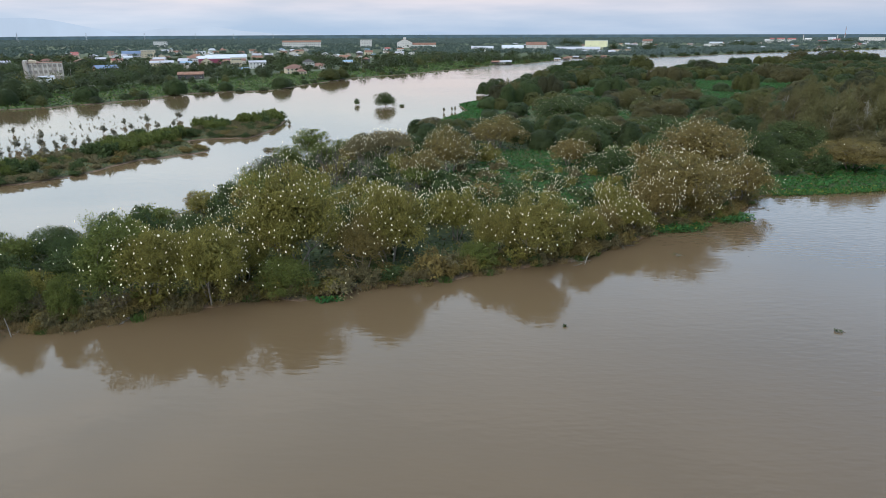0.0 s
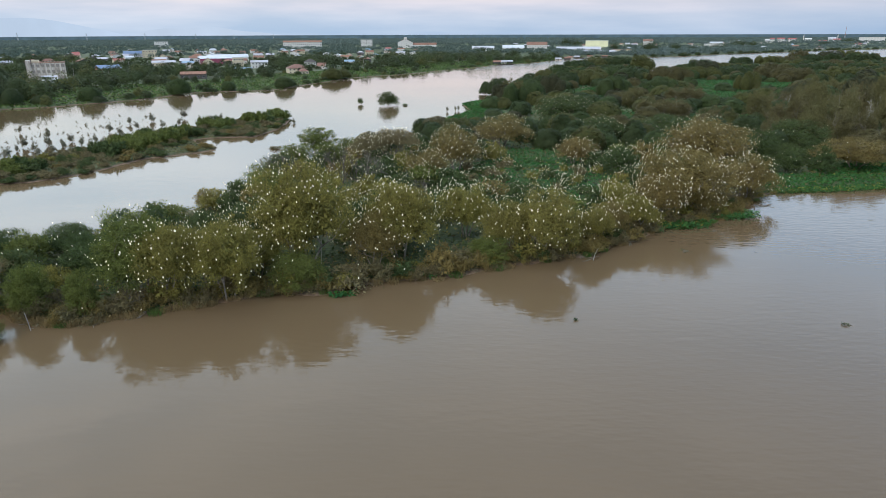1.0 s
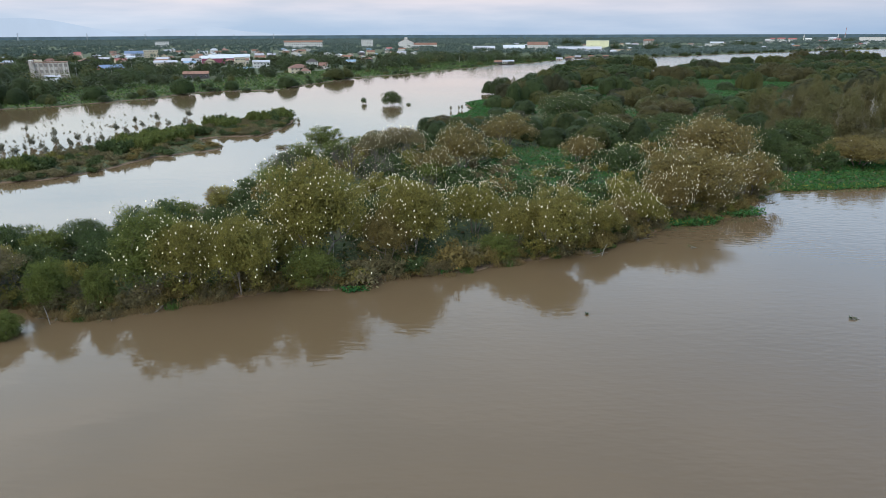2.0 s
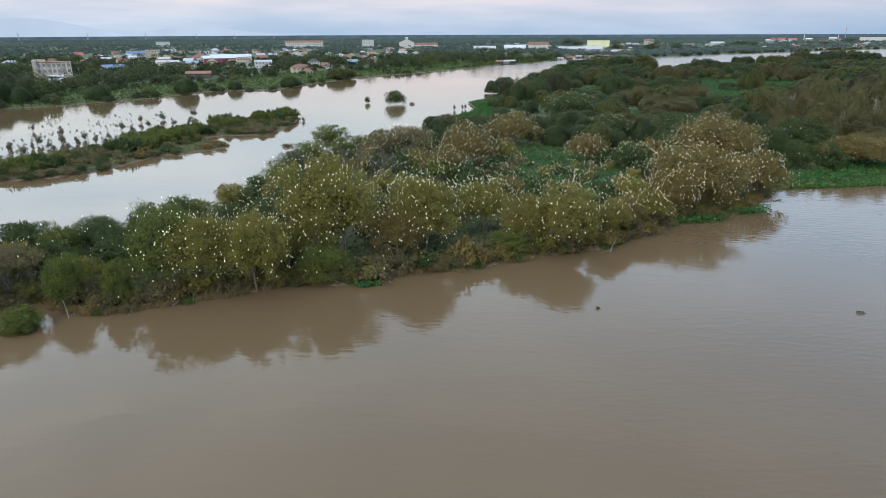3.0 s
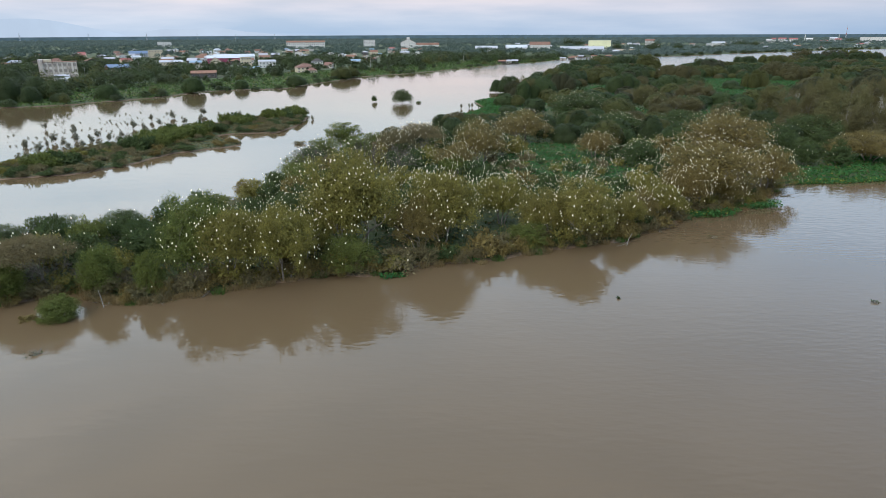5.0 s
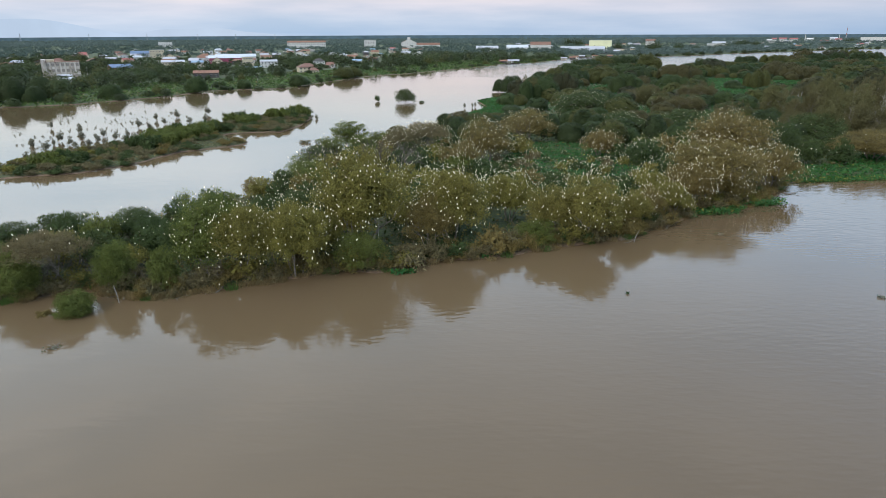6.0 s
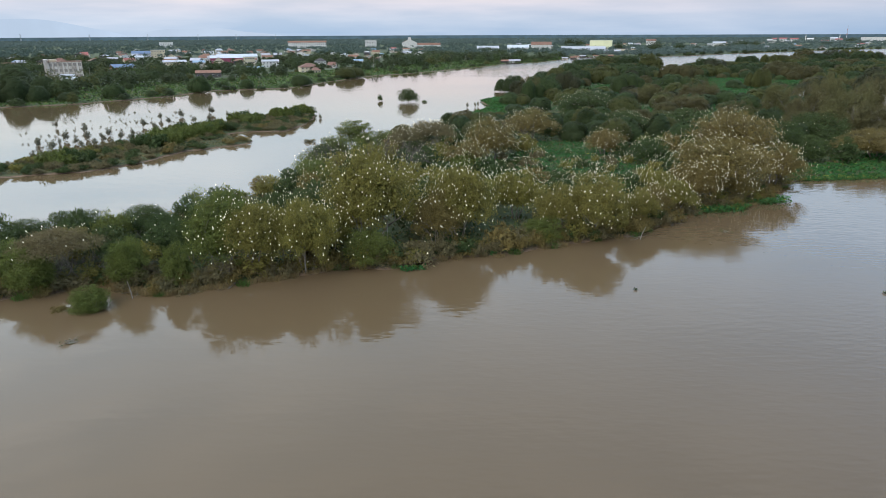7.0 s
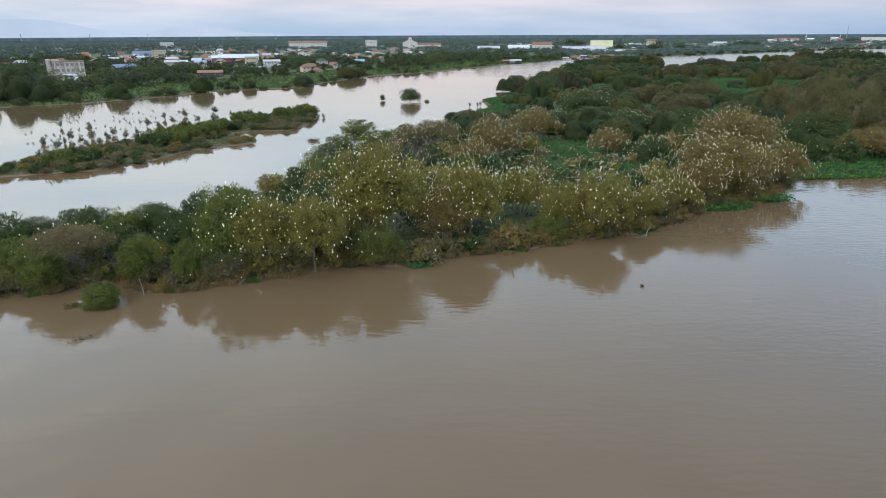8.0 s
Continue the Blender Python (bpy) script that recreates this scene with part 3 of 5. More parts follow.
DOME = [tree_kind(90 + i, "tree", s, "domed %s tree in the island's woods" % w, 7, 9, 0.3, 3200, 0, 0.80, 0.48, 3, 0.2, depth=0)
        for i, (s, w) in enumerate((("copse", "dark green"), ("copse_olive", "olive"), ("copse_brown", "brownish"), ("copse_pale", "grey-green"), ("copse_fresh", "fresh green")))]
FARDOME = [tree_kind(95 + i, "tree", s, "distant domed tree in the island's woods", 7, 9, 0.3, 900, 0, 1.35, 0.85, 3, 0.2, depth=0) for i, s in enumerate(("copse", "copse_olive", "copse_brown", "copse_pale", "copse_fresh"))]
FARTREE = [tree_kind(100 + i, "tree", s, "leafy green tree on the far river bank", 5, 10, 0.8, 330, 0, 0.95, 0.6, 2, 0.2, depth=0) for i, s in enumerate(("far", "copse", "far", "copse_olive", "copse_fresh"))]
SAPLING = [tree_kind(110 + i, "sapling", "sapling", "small flooded tree with a thin stem", 1.25, 3.1, 0.6, 18, 30, 0.26, 0.12, 2, 0.05, depth=0, fork=2, category="sapling", clump=0.35, hollow=0.1, skirt=-0.8) for i in range(2)]
THIN = tree_kind(113, "sapling", "sapling", "thin flooded sapling with a wisp of leaves", 0.6, 3.2, 1.8, 6, 16, 0.30, 0.13, 1, 0.12, depth=0, fork=2, category="sapling", clump=0.5, hollow=0.1, core=0)


def palm_kind():
    rng = np.random.default_rng(120)
    ob = tagged(new("palm_tree"), "tall coconut palm among the houses", "palm")
    bm = bmesh.new()
    tube(bm, [Vector((0.1 * i * i / 4, 0, i * 1.9 - 0.5)) for i in range(6)], [0.26, 0.2, 0.18, 0.17, 0.16, 0.18], 7)
    part("trunk", bm, BARK_PALE, ob)
    out = []
    for k in range(18):
        a, up = rng.uniform(0, 6.28), rng.uniform(-0.1, 1.0)
        c = np.array((0.6, 0, 9.1))
        for s in range(5):
            r0, r1 = s * 0.75, (s + 1) * 0.75
            z0, z1 = up * r0 - 0.16 * r0 ** 2, up * r1 - 0.16 * r1 ** 2
            u, v = np.array((math.cos(a), math.sin(a), 0)), np.array((-math.sin(a), math.cos(a), 0))
            w0, w1 = 0.65 * (1 - s / 7), 0.65 * (1 - (s + 1) / 6)
            p0, p1 = c + u * r0 + (0, 0, z0), c + u * r1 + (0, 0, z1)
            dz = np.array((0, 0, -0.35))
            out += [(p0, p1, p1 + v * w1 + dz, p0 + v * w0 + dz), (p1, p0, p0 - v * w0 + dz, p1 - v * w1 + dz)]
    link_part("crown", quads("crown", np.array(out)), LEAF["far"], ob)
    k = Kind(ob)
    k.radius, k.top = 4, 10.5
    KINDS.append(k)
    return k


PALM = palm_kind()
RND = random.Random(7)


def ground_z(x, y):
    return float(land(np.array([[x, y]], float))[0])


def add_bird_flecks(ob, kind, n, h, r):
    """Oblong white flecks that stand in for perched birds, spread over the outside of a crown."""
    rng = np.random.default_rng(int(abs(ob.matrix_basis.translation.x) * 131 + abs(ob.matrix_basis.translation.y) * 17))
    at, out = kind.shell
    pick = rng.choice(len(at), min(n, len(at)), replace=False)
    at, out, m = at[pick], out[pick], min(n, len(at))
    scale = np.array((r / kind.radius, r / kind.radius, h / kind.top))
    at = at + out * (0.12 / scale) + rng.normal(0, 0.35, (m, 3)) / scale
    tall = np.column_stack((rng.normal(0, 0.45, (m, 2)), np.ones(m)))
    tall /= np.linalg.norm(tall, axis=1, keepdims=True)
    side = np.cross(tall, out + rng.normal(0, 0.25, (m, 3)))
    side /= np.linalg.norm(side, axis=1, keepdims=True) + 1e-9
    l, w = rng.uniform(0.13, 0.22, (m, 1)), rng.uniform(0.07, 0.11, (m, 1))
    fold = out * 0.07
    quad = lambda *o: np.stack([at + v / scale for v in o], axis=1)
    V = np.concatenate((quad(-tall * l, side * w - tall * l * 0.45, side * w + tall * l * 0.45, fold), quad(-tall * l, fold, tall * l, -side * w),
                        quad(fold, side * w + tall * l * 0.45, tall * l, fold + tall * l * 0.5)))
    link_part("whitened_leaves", quads("whitened_leaves", V), FLECK_WHITE, ob, "white flecks standing in for perched birds")


def bird_density(x, y):
    """How thickly the bird flecks lie on the crowns, over the plan of the island."""
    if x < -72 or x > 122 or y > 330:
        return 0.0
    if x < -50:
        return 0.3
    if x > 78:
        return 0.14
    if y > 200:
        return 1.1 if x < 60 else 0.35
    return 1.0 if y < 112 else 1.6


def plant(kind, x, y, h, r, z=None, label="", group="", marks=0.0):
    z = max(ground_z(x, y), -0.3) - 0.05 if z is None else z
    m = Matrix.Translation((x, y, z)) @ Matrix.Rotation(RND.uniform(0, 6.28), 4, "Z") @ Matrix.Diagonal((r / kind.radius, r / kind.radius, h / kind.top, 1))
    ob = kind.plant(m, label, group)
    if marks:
        n = int(1.75 * r * h * marks * bird_density(x, y))
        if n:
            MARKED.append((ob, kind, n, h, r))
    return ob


FOREST = {}


def plant_far(bucket, kind, x, y, h, r):
    """A tree too far off to stand alone: its crown joins the wood of that bucket."""
    z, a = max(ground_z(x, y), 0) - 0.05, RND.uniform(0, 6.28)
    leaf_set = kind.V if y < 330 or len(kind.V) < 700 else kind.V[::2]
    mid = leaf_set.mean(axis=1, keepdims=True)
    V = mid * np.array((r / kind.radius, r / kind.radius, h / kind.top)) + (leaf_set - mid) * math.sqrt(r / kind.radius) * (1.0 if len(leaf_set) == len(kind.V) else 1.3)
    ca, sa = math.cos(a), math.sin(a)
    W = np.stack((V[..., 0] * ca - V[..., 1] * sa + x, V[..., 0] * sa + V[..., 1] * ca + y, V[..., 2] + z), axis=-1)
    FOREST.setdefault(bucket, []).append((kind.leaf, W))


# ---- the wooded island: trees of the front rows, x, y, height, crown radius ----
PLACED = {
    "umbrella": [(-68, 78.4, 8.8, 6.8), (-16.0, 176, 11.8, 8.0), (-23, 171, 10.6, 6.6)],
    "bush": [(-57.8, 77.6, 8.0, 3.5), (-70.5, 75.2, 7.0, 4.2), (-76.5, 80, 6.5, 4.5), (-50.7, 77.4, 7.0, 2.7), (-23.9, 87.6, 5.8, 4.9), (5.1, 98.7, 4.3, 4.2)],
    "dark": [(-75, 99, 5.8, 5.0), (-66.5, 101, 6.6, 5.6), (-60.5, 96, 6.4, 4.2), (-84, 96, 5.2, 5.0), (-52.9, 88, 8.6, 3.2), (-43.2, 102, 9, 4.7), (47.5, 276.6, 12.2, 14), (51, 221, 10.1, 10.4),
             (9.5, 115, 7.8, 4.6), (-45.5, 165, 7.2, 5.6), (-29.9, 112.6, 8.1, 6.6), (-17.3, 105.3, 9.7, 5.2), (44.8, 146, 8.5, 6.5), (-39.8, 112.6, 7, 5.1), (43.7, 166.4, 7.9, 6.4), (74.8, 227, 10.3, 11), (84.3, 178.2, 11.5, 7.3), (105.5, 196.9, 12.5, 11.4)],
    "green": [(-46.2, 83.9, 14.0, 6.4), (-42.7, 137.9, 7.8, 6), (-45.5, 150, 7.4, 5.4), (-44.5, 178, 7.4, 5.6), (-35.5, 180, 7.6, 6), (-31, 193, 6.6, 5.4)],
    "tall": [(-40.6, 189, 10.6, 6.4)],
    "tall_olive": [(110, 200, 14.7, 5), (128, 214, 18.6, 6), (141, 210, 18.1, 6), (147, 219, 20.3, 6), (120, 216, 16.9, 5.5), (160, 236, 22.6, 6.5), (142, 258, 21.5, 6), (133, 247, 20.3, 6), (172, 262, 22.6, 7), (118, 252, 16.9, 6)],
    "tall_brown": [(122, 203, 15.8, 5.5), (131, 206, 14.7, 5), (137, 228, 20.3, 6), (112, 226, 15.8, 5), (153, 226, 20.9, 6), (126, 238, 18.1, 5.5), (166, 246, 23.2, 6), (101, 205, 12.4, 5), (150, 242, 22.0, 6), (118, 184, 9.6, 6), (126, 188, 10.7, 6.5)],
    # first two and (7.8, 103): added to darken bright gaps in the river's reflection
    "olive": [(-36.9, 87, 10, 5.4), (-31, 90.5, 9, 5), (33.5, 115.5, 8, 4.8), (24, 107.5, 7.6, 4.2), (7.8, 103, 9.6, 5.0), (-40.6, 83, 12.3, 6.4), (-33.2, 83.6, 12.2, 6.2), (-24.8, 95.6, 18.0, 9.4), (-9.6, 99.5, 14.8, 7.4), (1.5, 112, 10.2, 6.2), (14.6, 102, 11.8, 7.3), (33.5, 127.2, 7.2, 5.2)],
    "palebare": [(158, 305, 11, 6), (136, 216, 19, 6), (144, 221, 20, 6), (228, 372, 11.5, 7)],
    "bare": [(-41.9, 149.7, 11.5, 6.1), (-28.6, 156.2, 10.7, 5.9), (-21.3, 146.4, 10.6, 6.2), (-66, 79.3, 5, 4.5), (-61.5, 80.6, 5.2, 4.2), (-70.5, 77.5, 4.6, 4), (-53.5, 79.4, 4.4, 3.6), (-45, 80.2, 4.2, 3.6)],
    "rust": [(41, 122.5, 9.5, 5.4), (51, 127, 7, 4.6), (47.3, 130.6, 13.6, 12), (64.5, 140, 10.8, 8.1), (-13.3, 95.7, 9.6, 5.7), (27.6, 111.6, 7.2, 4.4), (65, 166.2, 15.3, 13.4), (0.3, 170.7, 12.7, 8.7), (-6.8, 159.5, 8, 6.7), (16, 209.2, 10.9, 10.6),
             (34.1, 178.7, 8.4, 6.8), (109, 173.7, 9, 11.5)],
    "shrub": [(-16, 88.1, 3.8, 4.4), (-25.4, 86.4, 4.4, 3.5), (-2.4, 94.3, 4.7, 4.2), (-8.9, 92.3, 3.2, 3.7), (-33, 85.2, 4.4, 3.6), (-40.7, 82.1, 3.7, 4), (22.8, 105.8, 3.3, 3.7), (-20.6, 87.4, 3.9, 3.4), (0.5, 96.2, 3.6, 3.3), (11.5, 99.8, 4.4, 3.6), (16.8, 102.2, 3.9, 3.2), (28.5, 110, 3.6, 3), (-45.2, 79.2, 3.4, 3.2)],
}
SHAPES = {"umbrella": [UMBRELLA], "bush": BUSH, "dark": DARK, "green": GREEN, "olive": OLIVE, "bare": BARE, "tall": [TALL], "tall_olive": TALLOLIVE, "tall_brown": TALLBROWN, "palebare": [PALEBARE], "rust": RUST, "shrub": SHRUB}
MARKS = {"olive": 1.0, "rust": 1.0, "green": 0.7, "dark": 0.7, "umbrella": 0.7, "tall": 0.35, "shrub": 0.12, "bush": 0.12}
TAKEN = []
for kind_name, spots in PLACED.items():
    for i, (x, y, h, r) in enumerate(spots):
        ks = SHAPES[kind_name]
        plant(ks[i % len(ks)], x, y, h, r, group="trees of the river island", marks=MARKS.get(kind_name, 0))
        TAKEN.append((x, y, r))

# open green meadows inside the island: x, y, half length, half width
MEADOWS = [(20, 158, 20, 26), (24, 190, 14, 14), (36, 246, 16, 12), (-2, 262, 8, 36), (108, 262, 26, 30), (66, 290, 22, 20), (200, 462, 34, 52), (135, 270, 14, 22), (84, 406, 22, 24), (160, 400, 16, 22), (160, 350, 24, 18), (106, 428, 18, 22), (240, 470, 14, 20)]
GREEN_SHORE = [(92, 157, 30, 8), (140, 170, 40, 10), (0, 282, 9, 26), (9, 310, 9, 22), (12, 345, 8, 24), (-8, 262, 7, 14)]


def in_meadow(x, y, grow=1.0):
    return any(((x - a) / (p * grow)) ** 2 + ((y - b) / (q * grow)) ** 2 < 1 for a, b, p, q in MEADOWS + GREEN_SHORE)


def scatter(poly, box, step, keep, seed):
    """Jittered spots inside a polygon."""
    r = np.random.default_rng(seed)
    xs, ys = np.meshgrid(np.arange(box[0], box[2], step), np.arange(box[1], box[3], step))
    pts = np.column_stack((xs.ravel(), ys.ravel())) + r.uniform(-0.48, 0.48, (xs.size, 2)) * step
    return pts[signed(pts, poly) > keep]


# the rest of the wood, sparser kinds further back
for x, y in scatter(ISLAND, (-128, 60, 320, 235), 7.5, 2.5, 1):
    if in_meadow(x, y) or (x > 0.7 * y + 22):
        continue
    if any((x - a) ** 2 + (y - b) ** 2 < (0.62 * r + 1.6) ** 2 for a, b, r in TAKEN):
        continue
    deep = signed(np.array([[x, y]]), ISLAND)[0]
    i = RND.choices((0, 1, 2, 3, 4, 5), (0.42, 0.2, 0.12, 0.11, 0.12, 0.03))[0]
    if x > 64 and y < 215 and i in (1, 3):
        i = 0
    big = min(1.0, 0.45 + deep / 24)
    r = RND.uniform(3.2, 5.2) * (0.6 + 0.4 * big)
    h = RND.uniform(5.0, 7.8) * big
    if i == 4:
        plant(RND.choice(SHRUB), x, y, RND.uniform(2.2, 3.6), r * 0.8, label="low shrub in the island's thicket", group="trees of the river island", marks=0.7)
    elif i == 5:
        plant(RND.choice(BARE), x, y, h, r, group="trees of the river island")
    elif y < 190:
        plant(FILL[i], x, y, h, r, group="trees of the river island", marks=0.8)
    elif RND.random() < 0.55:
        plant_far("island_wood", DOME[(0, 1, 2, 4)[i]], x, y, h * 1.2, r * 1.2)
WOOD_NAMES = {"copse": 0, "copse_olive": 1, "copse_brown": 2, "copse_pale": 3, "copse_fresh": 4}
BACK = {
    "copse": [(131, 680, 8.2, 18.1), (173, 700, 11.2, 15.5), (194, 694, 8.1, 11), (259, 690, 11, 12), (321, 740, 11.1, 13.8), (292, 640, 7.5, 9.1), (235, 561, 8.2, 13.0),
              (348, 633, 9.1, 20.2), (453, 850, 9.4, 21.1), (137, 514, 8.6, 11.4), (79, 458, 9.3, 11.4), (27, 408, 8.5, 9), (432, 800, 13, 11), (455, 805, 13.5, 10), (478, 800, 14, 11), (502, 802, 13.5, 10)],
    "copse_olive": [(155, 700, 10.1, 18.6), (68, 472, 9.4, 10.9), (188, 655, 12.8, 13), (261, 652, 7.7, 16.2), (365, 770, 10.7, 17.7), (552, 930, 13.4, 24.7), (206, 549, 7.5, 20.5), (190, 425, 10, 8.3),
                    (315, 525, 8.3, 19.6), (93, 330, 8.8, 9.2), (32, 352, 11.9, 9.4), (229, 397, 8.2, 12.4), (163, 275, 10.5, 12.3), (99, 479, 8.9, 14.9)],
    "copse_fresh": [(88, 533, 10, 13.3), (180, 560, 8.0, 8.5), (136, 542, 9.4, 14.5), (128, 406, 8, 12.7), (31, 338, 9.7, 8.5), (95, 395, 9.4, 10.6), (42, 350, 10.1, 7.8)],
    "copse_brown": [(170, 511, 9.1, 17.2), (400, 800, 9, 18.4), (447, 860, 15.2, 12.2), (261, 545, 9.7, 15.0), (121, 338, 9.5, 12.7), (95, 290, 7.7, 13.0), (95, 238, 9.8, 9.0), (582, 940, 7.9, 18.3),
                    (393, 683, 9.3, 18.2), (259, 509, 8.4, 16.8), (149, 310, 7.6, 7.5), (172, 328, 10.1, 8.8)],
    "copse_pale": [(237, 623, 8.9, 12.2), (520, 920, 12.3, 17.9), (178, 334, 9.7, 11.0), (61, 396, 10.1, 8.8), (234, 374, 9.6, 11.7), (26, 345, 8.8, 6.8)],
}
for leaf_name, spots in BACK.items():
    for x, y, h, r in spots:
        # a wide head is a clump of several trees
        kd = (DOME if y < 420 else FARDOME)[WOOD_NAMES[leaf_name]]
        if y < 420 and leaf_name in ("copse_olive", "copse_brown"):
            kd, h = (TALLOLIVE if leaf_name == "copse_olive" else TALLBROWN)[int(x) % 2], h * 0.95
        if y > 600 and x > 250:
            h *= 0.8
        n = 1 if r < 8 else min(11, 2 + int((r / 5.2) ** 2))
        for k in range(n):
            a, o = 2.4 * k + x, 0.8 * r * math.sqrt(k / n)
            px, py, ph = x + o * math.cos(a), y + o * math.sin(a), (h * 1.2 + 0.6) * (1.0, 0.84, 0.95, 0.78, 0.9, 0.82, 0.97)[k % 7]
            pr = r if n == 1 else min(0.46 * r, 0.56 * ph, 6.4) * RND.uniform(0.8, 1.2)
            if y < 520:
                plant(kd, px, py, ph, pr, group="trees of the river island", marks=0.8)
            else:
                plant_far("island_wood", kd, px, py, ph, pr)
        TAKEN.append((x, y, r * 1.1))
for x, y in scatter(ISLAND, (0, 236, 640, 880), 14.5, 3, 2):
    if in_meadow(x, y) or x > 0.7 * y + 22:
        continue
    if any((x - a) ** 2 + (y - b) ** 2 < (0.7 * r + 2) ** 2 for a, b, r in TAKEN):
        continue
    tall, kinds = RND.uniform(4.5, 14) * RND.uniform(0.8, 1.15), DOME if y < 270 else FARDOME
    tall = min(tall, (35.4 - (0.0372 if x < 0.5 * y else 0.031) * (y + 6)) * RND.uniform(0.7, 1.02))
    if tall < 2.5:
        continue
    if 380 < y < 740 and abs(x - 0.319 * y) < 13:
        tall = min(tall, 7 + (520 - y) * 0.056)
        if y > 550:
            continue
    tall *= 0.66
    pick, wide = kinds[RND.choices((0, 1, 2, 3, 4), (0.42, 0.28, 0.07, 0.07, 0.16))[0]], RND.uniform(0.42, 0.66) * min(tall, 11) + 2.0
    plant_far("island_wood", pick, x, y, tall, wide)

# creeper-covered shrubs dotted over the nearest meadow
for _ in range(58):
    a, q = RND.uniform(0, 6.28), math.sqrt(RND.random())
    plant(SHRUB[RND.choices((0, 1, 3), (0.2, 0.2, 0.6))[0]], 20 + 19 * q * math.cos(a), 160 + 24 * q * math.sin(a), RND.uniform(1.6, 3.4), RND.uniform(1.6, 3.2), label="low shrub overgrown by creepers in the meadow", group="shrubs of the meadow", marks=1.2)

# low shrubs and reeds along the near shore
edge = np.array(ISLAND[1:24], float)
seg = np.linalg.norm(np.diff(edge, axis=0), axis=1)


def along(s):
    k = int(np.searchsorted(np.cumsum(seg), s))
    k = min(k, len(seg) - 1)
    f = (s - (np.cumsum(seg)[k] - seg[k])) / seg[k]
    p = edge[k] + (edge[k + 1] - edge[k]) * f
    d = (edge[k + 1] - edge[k]) / seg[k]
    return p, np.array((-d[1], d[0]))


total, s = float(seg.sum()), 0.0
while s < total:
    p, n = along(s)
    q = p + n * RND.uniform(-0.1, 3.0)
    meadow = q[0] > 70
    if not meadow:
        plant(RND.choices(SHRUB, (0.38, 0.18, 0.36, 0.08))[0], q[0], q[1], RND.uniform(1.5, 3.5), RND.uniform(1.5, 2.8), group="shrubs on the near shore")
    s += RND.uniform(0.75, 1.3)


def reed_kind(seed, leaf, label, n=260, tall=1.5, wide=1.1):
    rng = np.random.default_rng(seed)
    a, r = rng.uniform(0, 6.28, n), wide * np.sqrt(rng.random(n))
    base = np.column_stack((r * np.cos(a), r * np.sin(a), np.full(n, -0.3)))
    lean = np.column_stack((rng.normal(0, 0.28, n), rng.normal(0, 0.28, n), np.ones(n))) * (tall * rng.uniform(0.5, 1.1, (n, 1)))
    side = np.column_stack((np.cos(a * 7), np.sin(a * 7), np.zeros(n))) * 0.04
    V = np.stack((base - side, base + side, base + lean + side * 0.3, base + lean - side * 0.3), axis=1)
    ob = tagged(new("reed_clump"), label, "reeds")
    link_part("grass_tuft", quads("grass_tuft", V), LEAF[leaf], ob)
    k = Kind(ob)
    k.radius, k.top = wide, tall
    KINDS.append(k)
    return k


REEDS = [reed_kind(130, "reed", "clump of dry tan reeds at the water's edge"), reed_kind(131, "reed", "clump of dry tan reeds at the water's edge", 200, 1.1, 1.3),
         reed_kind(132, "bank", "clump of green sedge at the water's edge", 220, 1.1, 1.3)]
s = 0.0
while s < total:
    p, n = along(s)
    q = p + n * RND.uniform(-0.7, 0.3)
    tan = -66 < q[0] < -30
    if q[0] < 70 and RND.random() < (0.9 if tan else 0.4):
        plant(REEDS[RND.choices((0, 1, 2), (0.5, 0.4, 0.1) if tan else (0.25, 0.4, 0.35))[0]], q[0], q[1], RND.uniform(0.7, 1.3), RND.uniform(0.7, 1.2), z=0.02, group="reeds on the near shore")
    s += RND.uniform(0.9, 1.6)


def carpet(name, spots, size, height, leaf_mats, weights, label, category, seed, z0=0.3):
    """A low carpet of leaves over plan spots."""
    r = np.random.default_rng(seed)
    n = len(spots)
    g = np.maximum(land(spots), 0.0)
    lump = 0.5 + 0.5 * waves(spots, 6, seed)
    c = np.column_stack((spots, g + z0 + height * np.clip(lump, 0, 1.3) * r.uniform(0.3, 1, n)))
    V = leaves(r, c, np.tile((0, 0, 0.7), (n, 1)), size, size * 0.5)
    me = quads(name, V, [LEAF[m] for m in leaf_mats], r.choice(len(leaf_mats), n, p=weights))
    return tagged(link_part(name, me, None), label, category, kind="stuff")


def ellipses(spots, n, seed):
    r = np.random.default_rng(seed)
    out = []
    area = sum(p * q for _, _, p, q in spots)
    for a, b, p, q in spots:
        k = int(n * p * q / area)
        t, u = r.uniform(0, 6.28, k), np.sqrt(r.random(k)) * 1.12
        out.append(np.column_stack((a + p * u * np.cos(t), b + q * u * np.sin(t))))
    pts = np.concatenate(out)
    return pts[signed(pts, ISLAND) > 0.3]


carpet("meadow_plants", ellipses(MEADOWS, 150000, 4), 0.55, 1.1, ("meadow", "dark", "bank"), (0.72, 0.18, 0.10), "lush dark green meadow of creepers and tall grass", "meadow", 5)
carpet("shore_grass", ellipses(GREEN_SHORE, 38000, 14), 0.7, 0.7, ("mat", "meadow", "bank"), (0.34, 0.63, 0.03), "bright green grass running down to the channel shore", "grass", 15)
scrub = scatter(ISLAND, (-95, 66, 72, 150), 0.62, 0.2, 16)
scrub = scrub[(signed(scrub, ISLAND) < 13) & (signed(scrub, ISLAND) > 1.3)]
carpet("bank_scrub", scrub, 0.55, 1.9, ("dark", "grey", "olive", "rust"), (0.4, 0.28, 0.2, 0.12), "tangled low scrub and creepers along the wooded bank", "scrub", 17, 0.1)
rim = scatter(ISLAND, (-92, 62, 72, 140), 0.4, -0.5, 26)
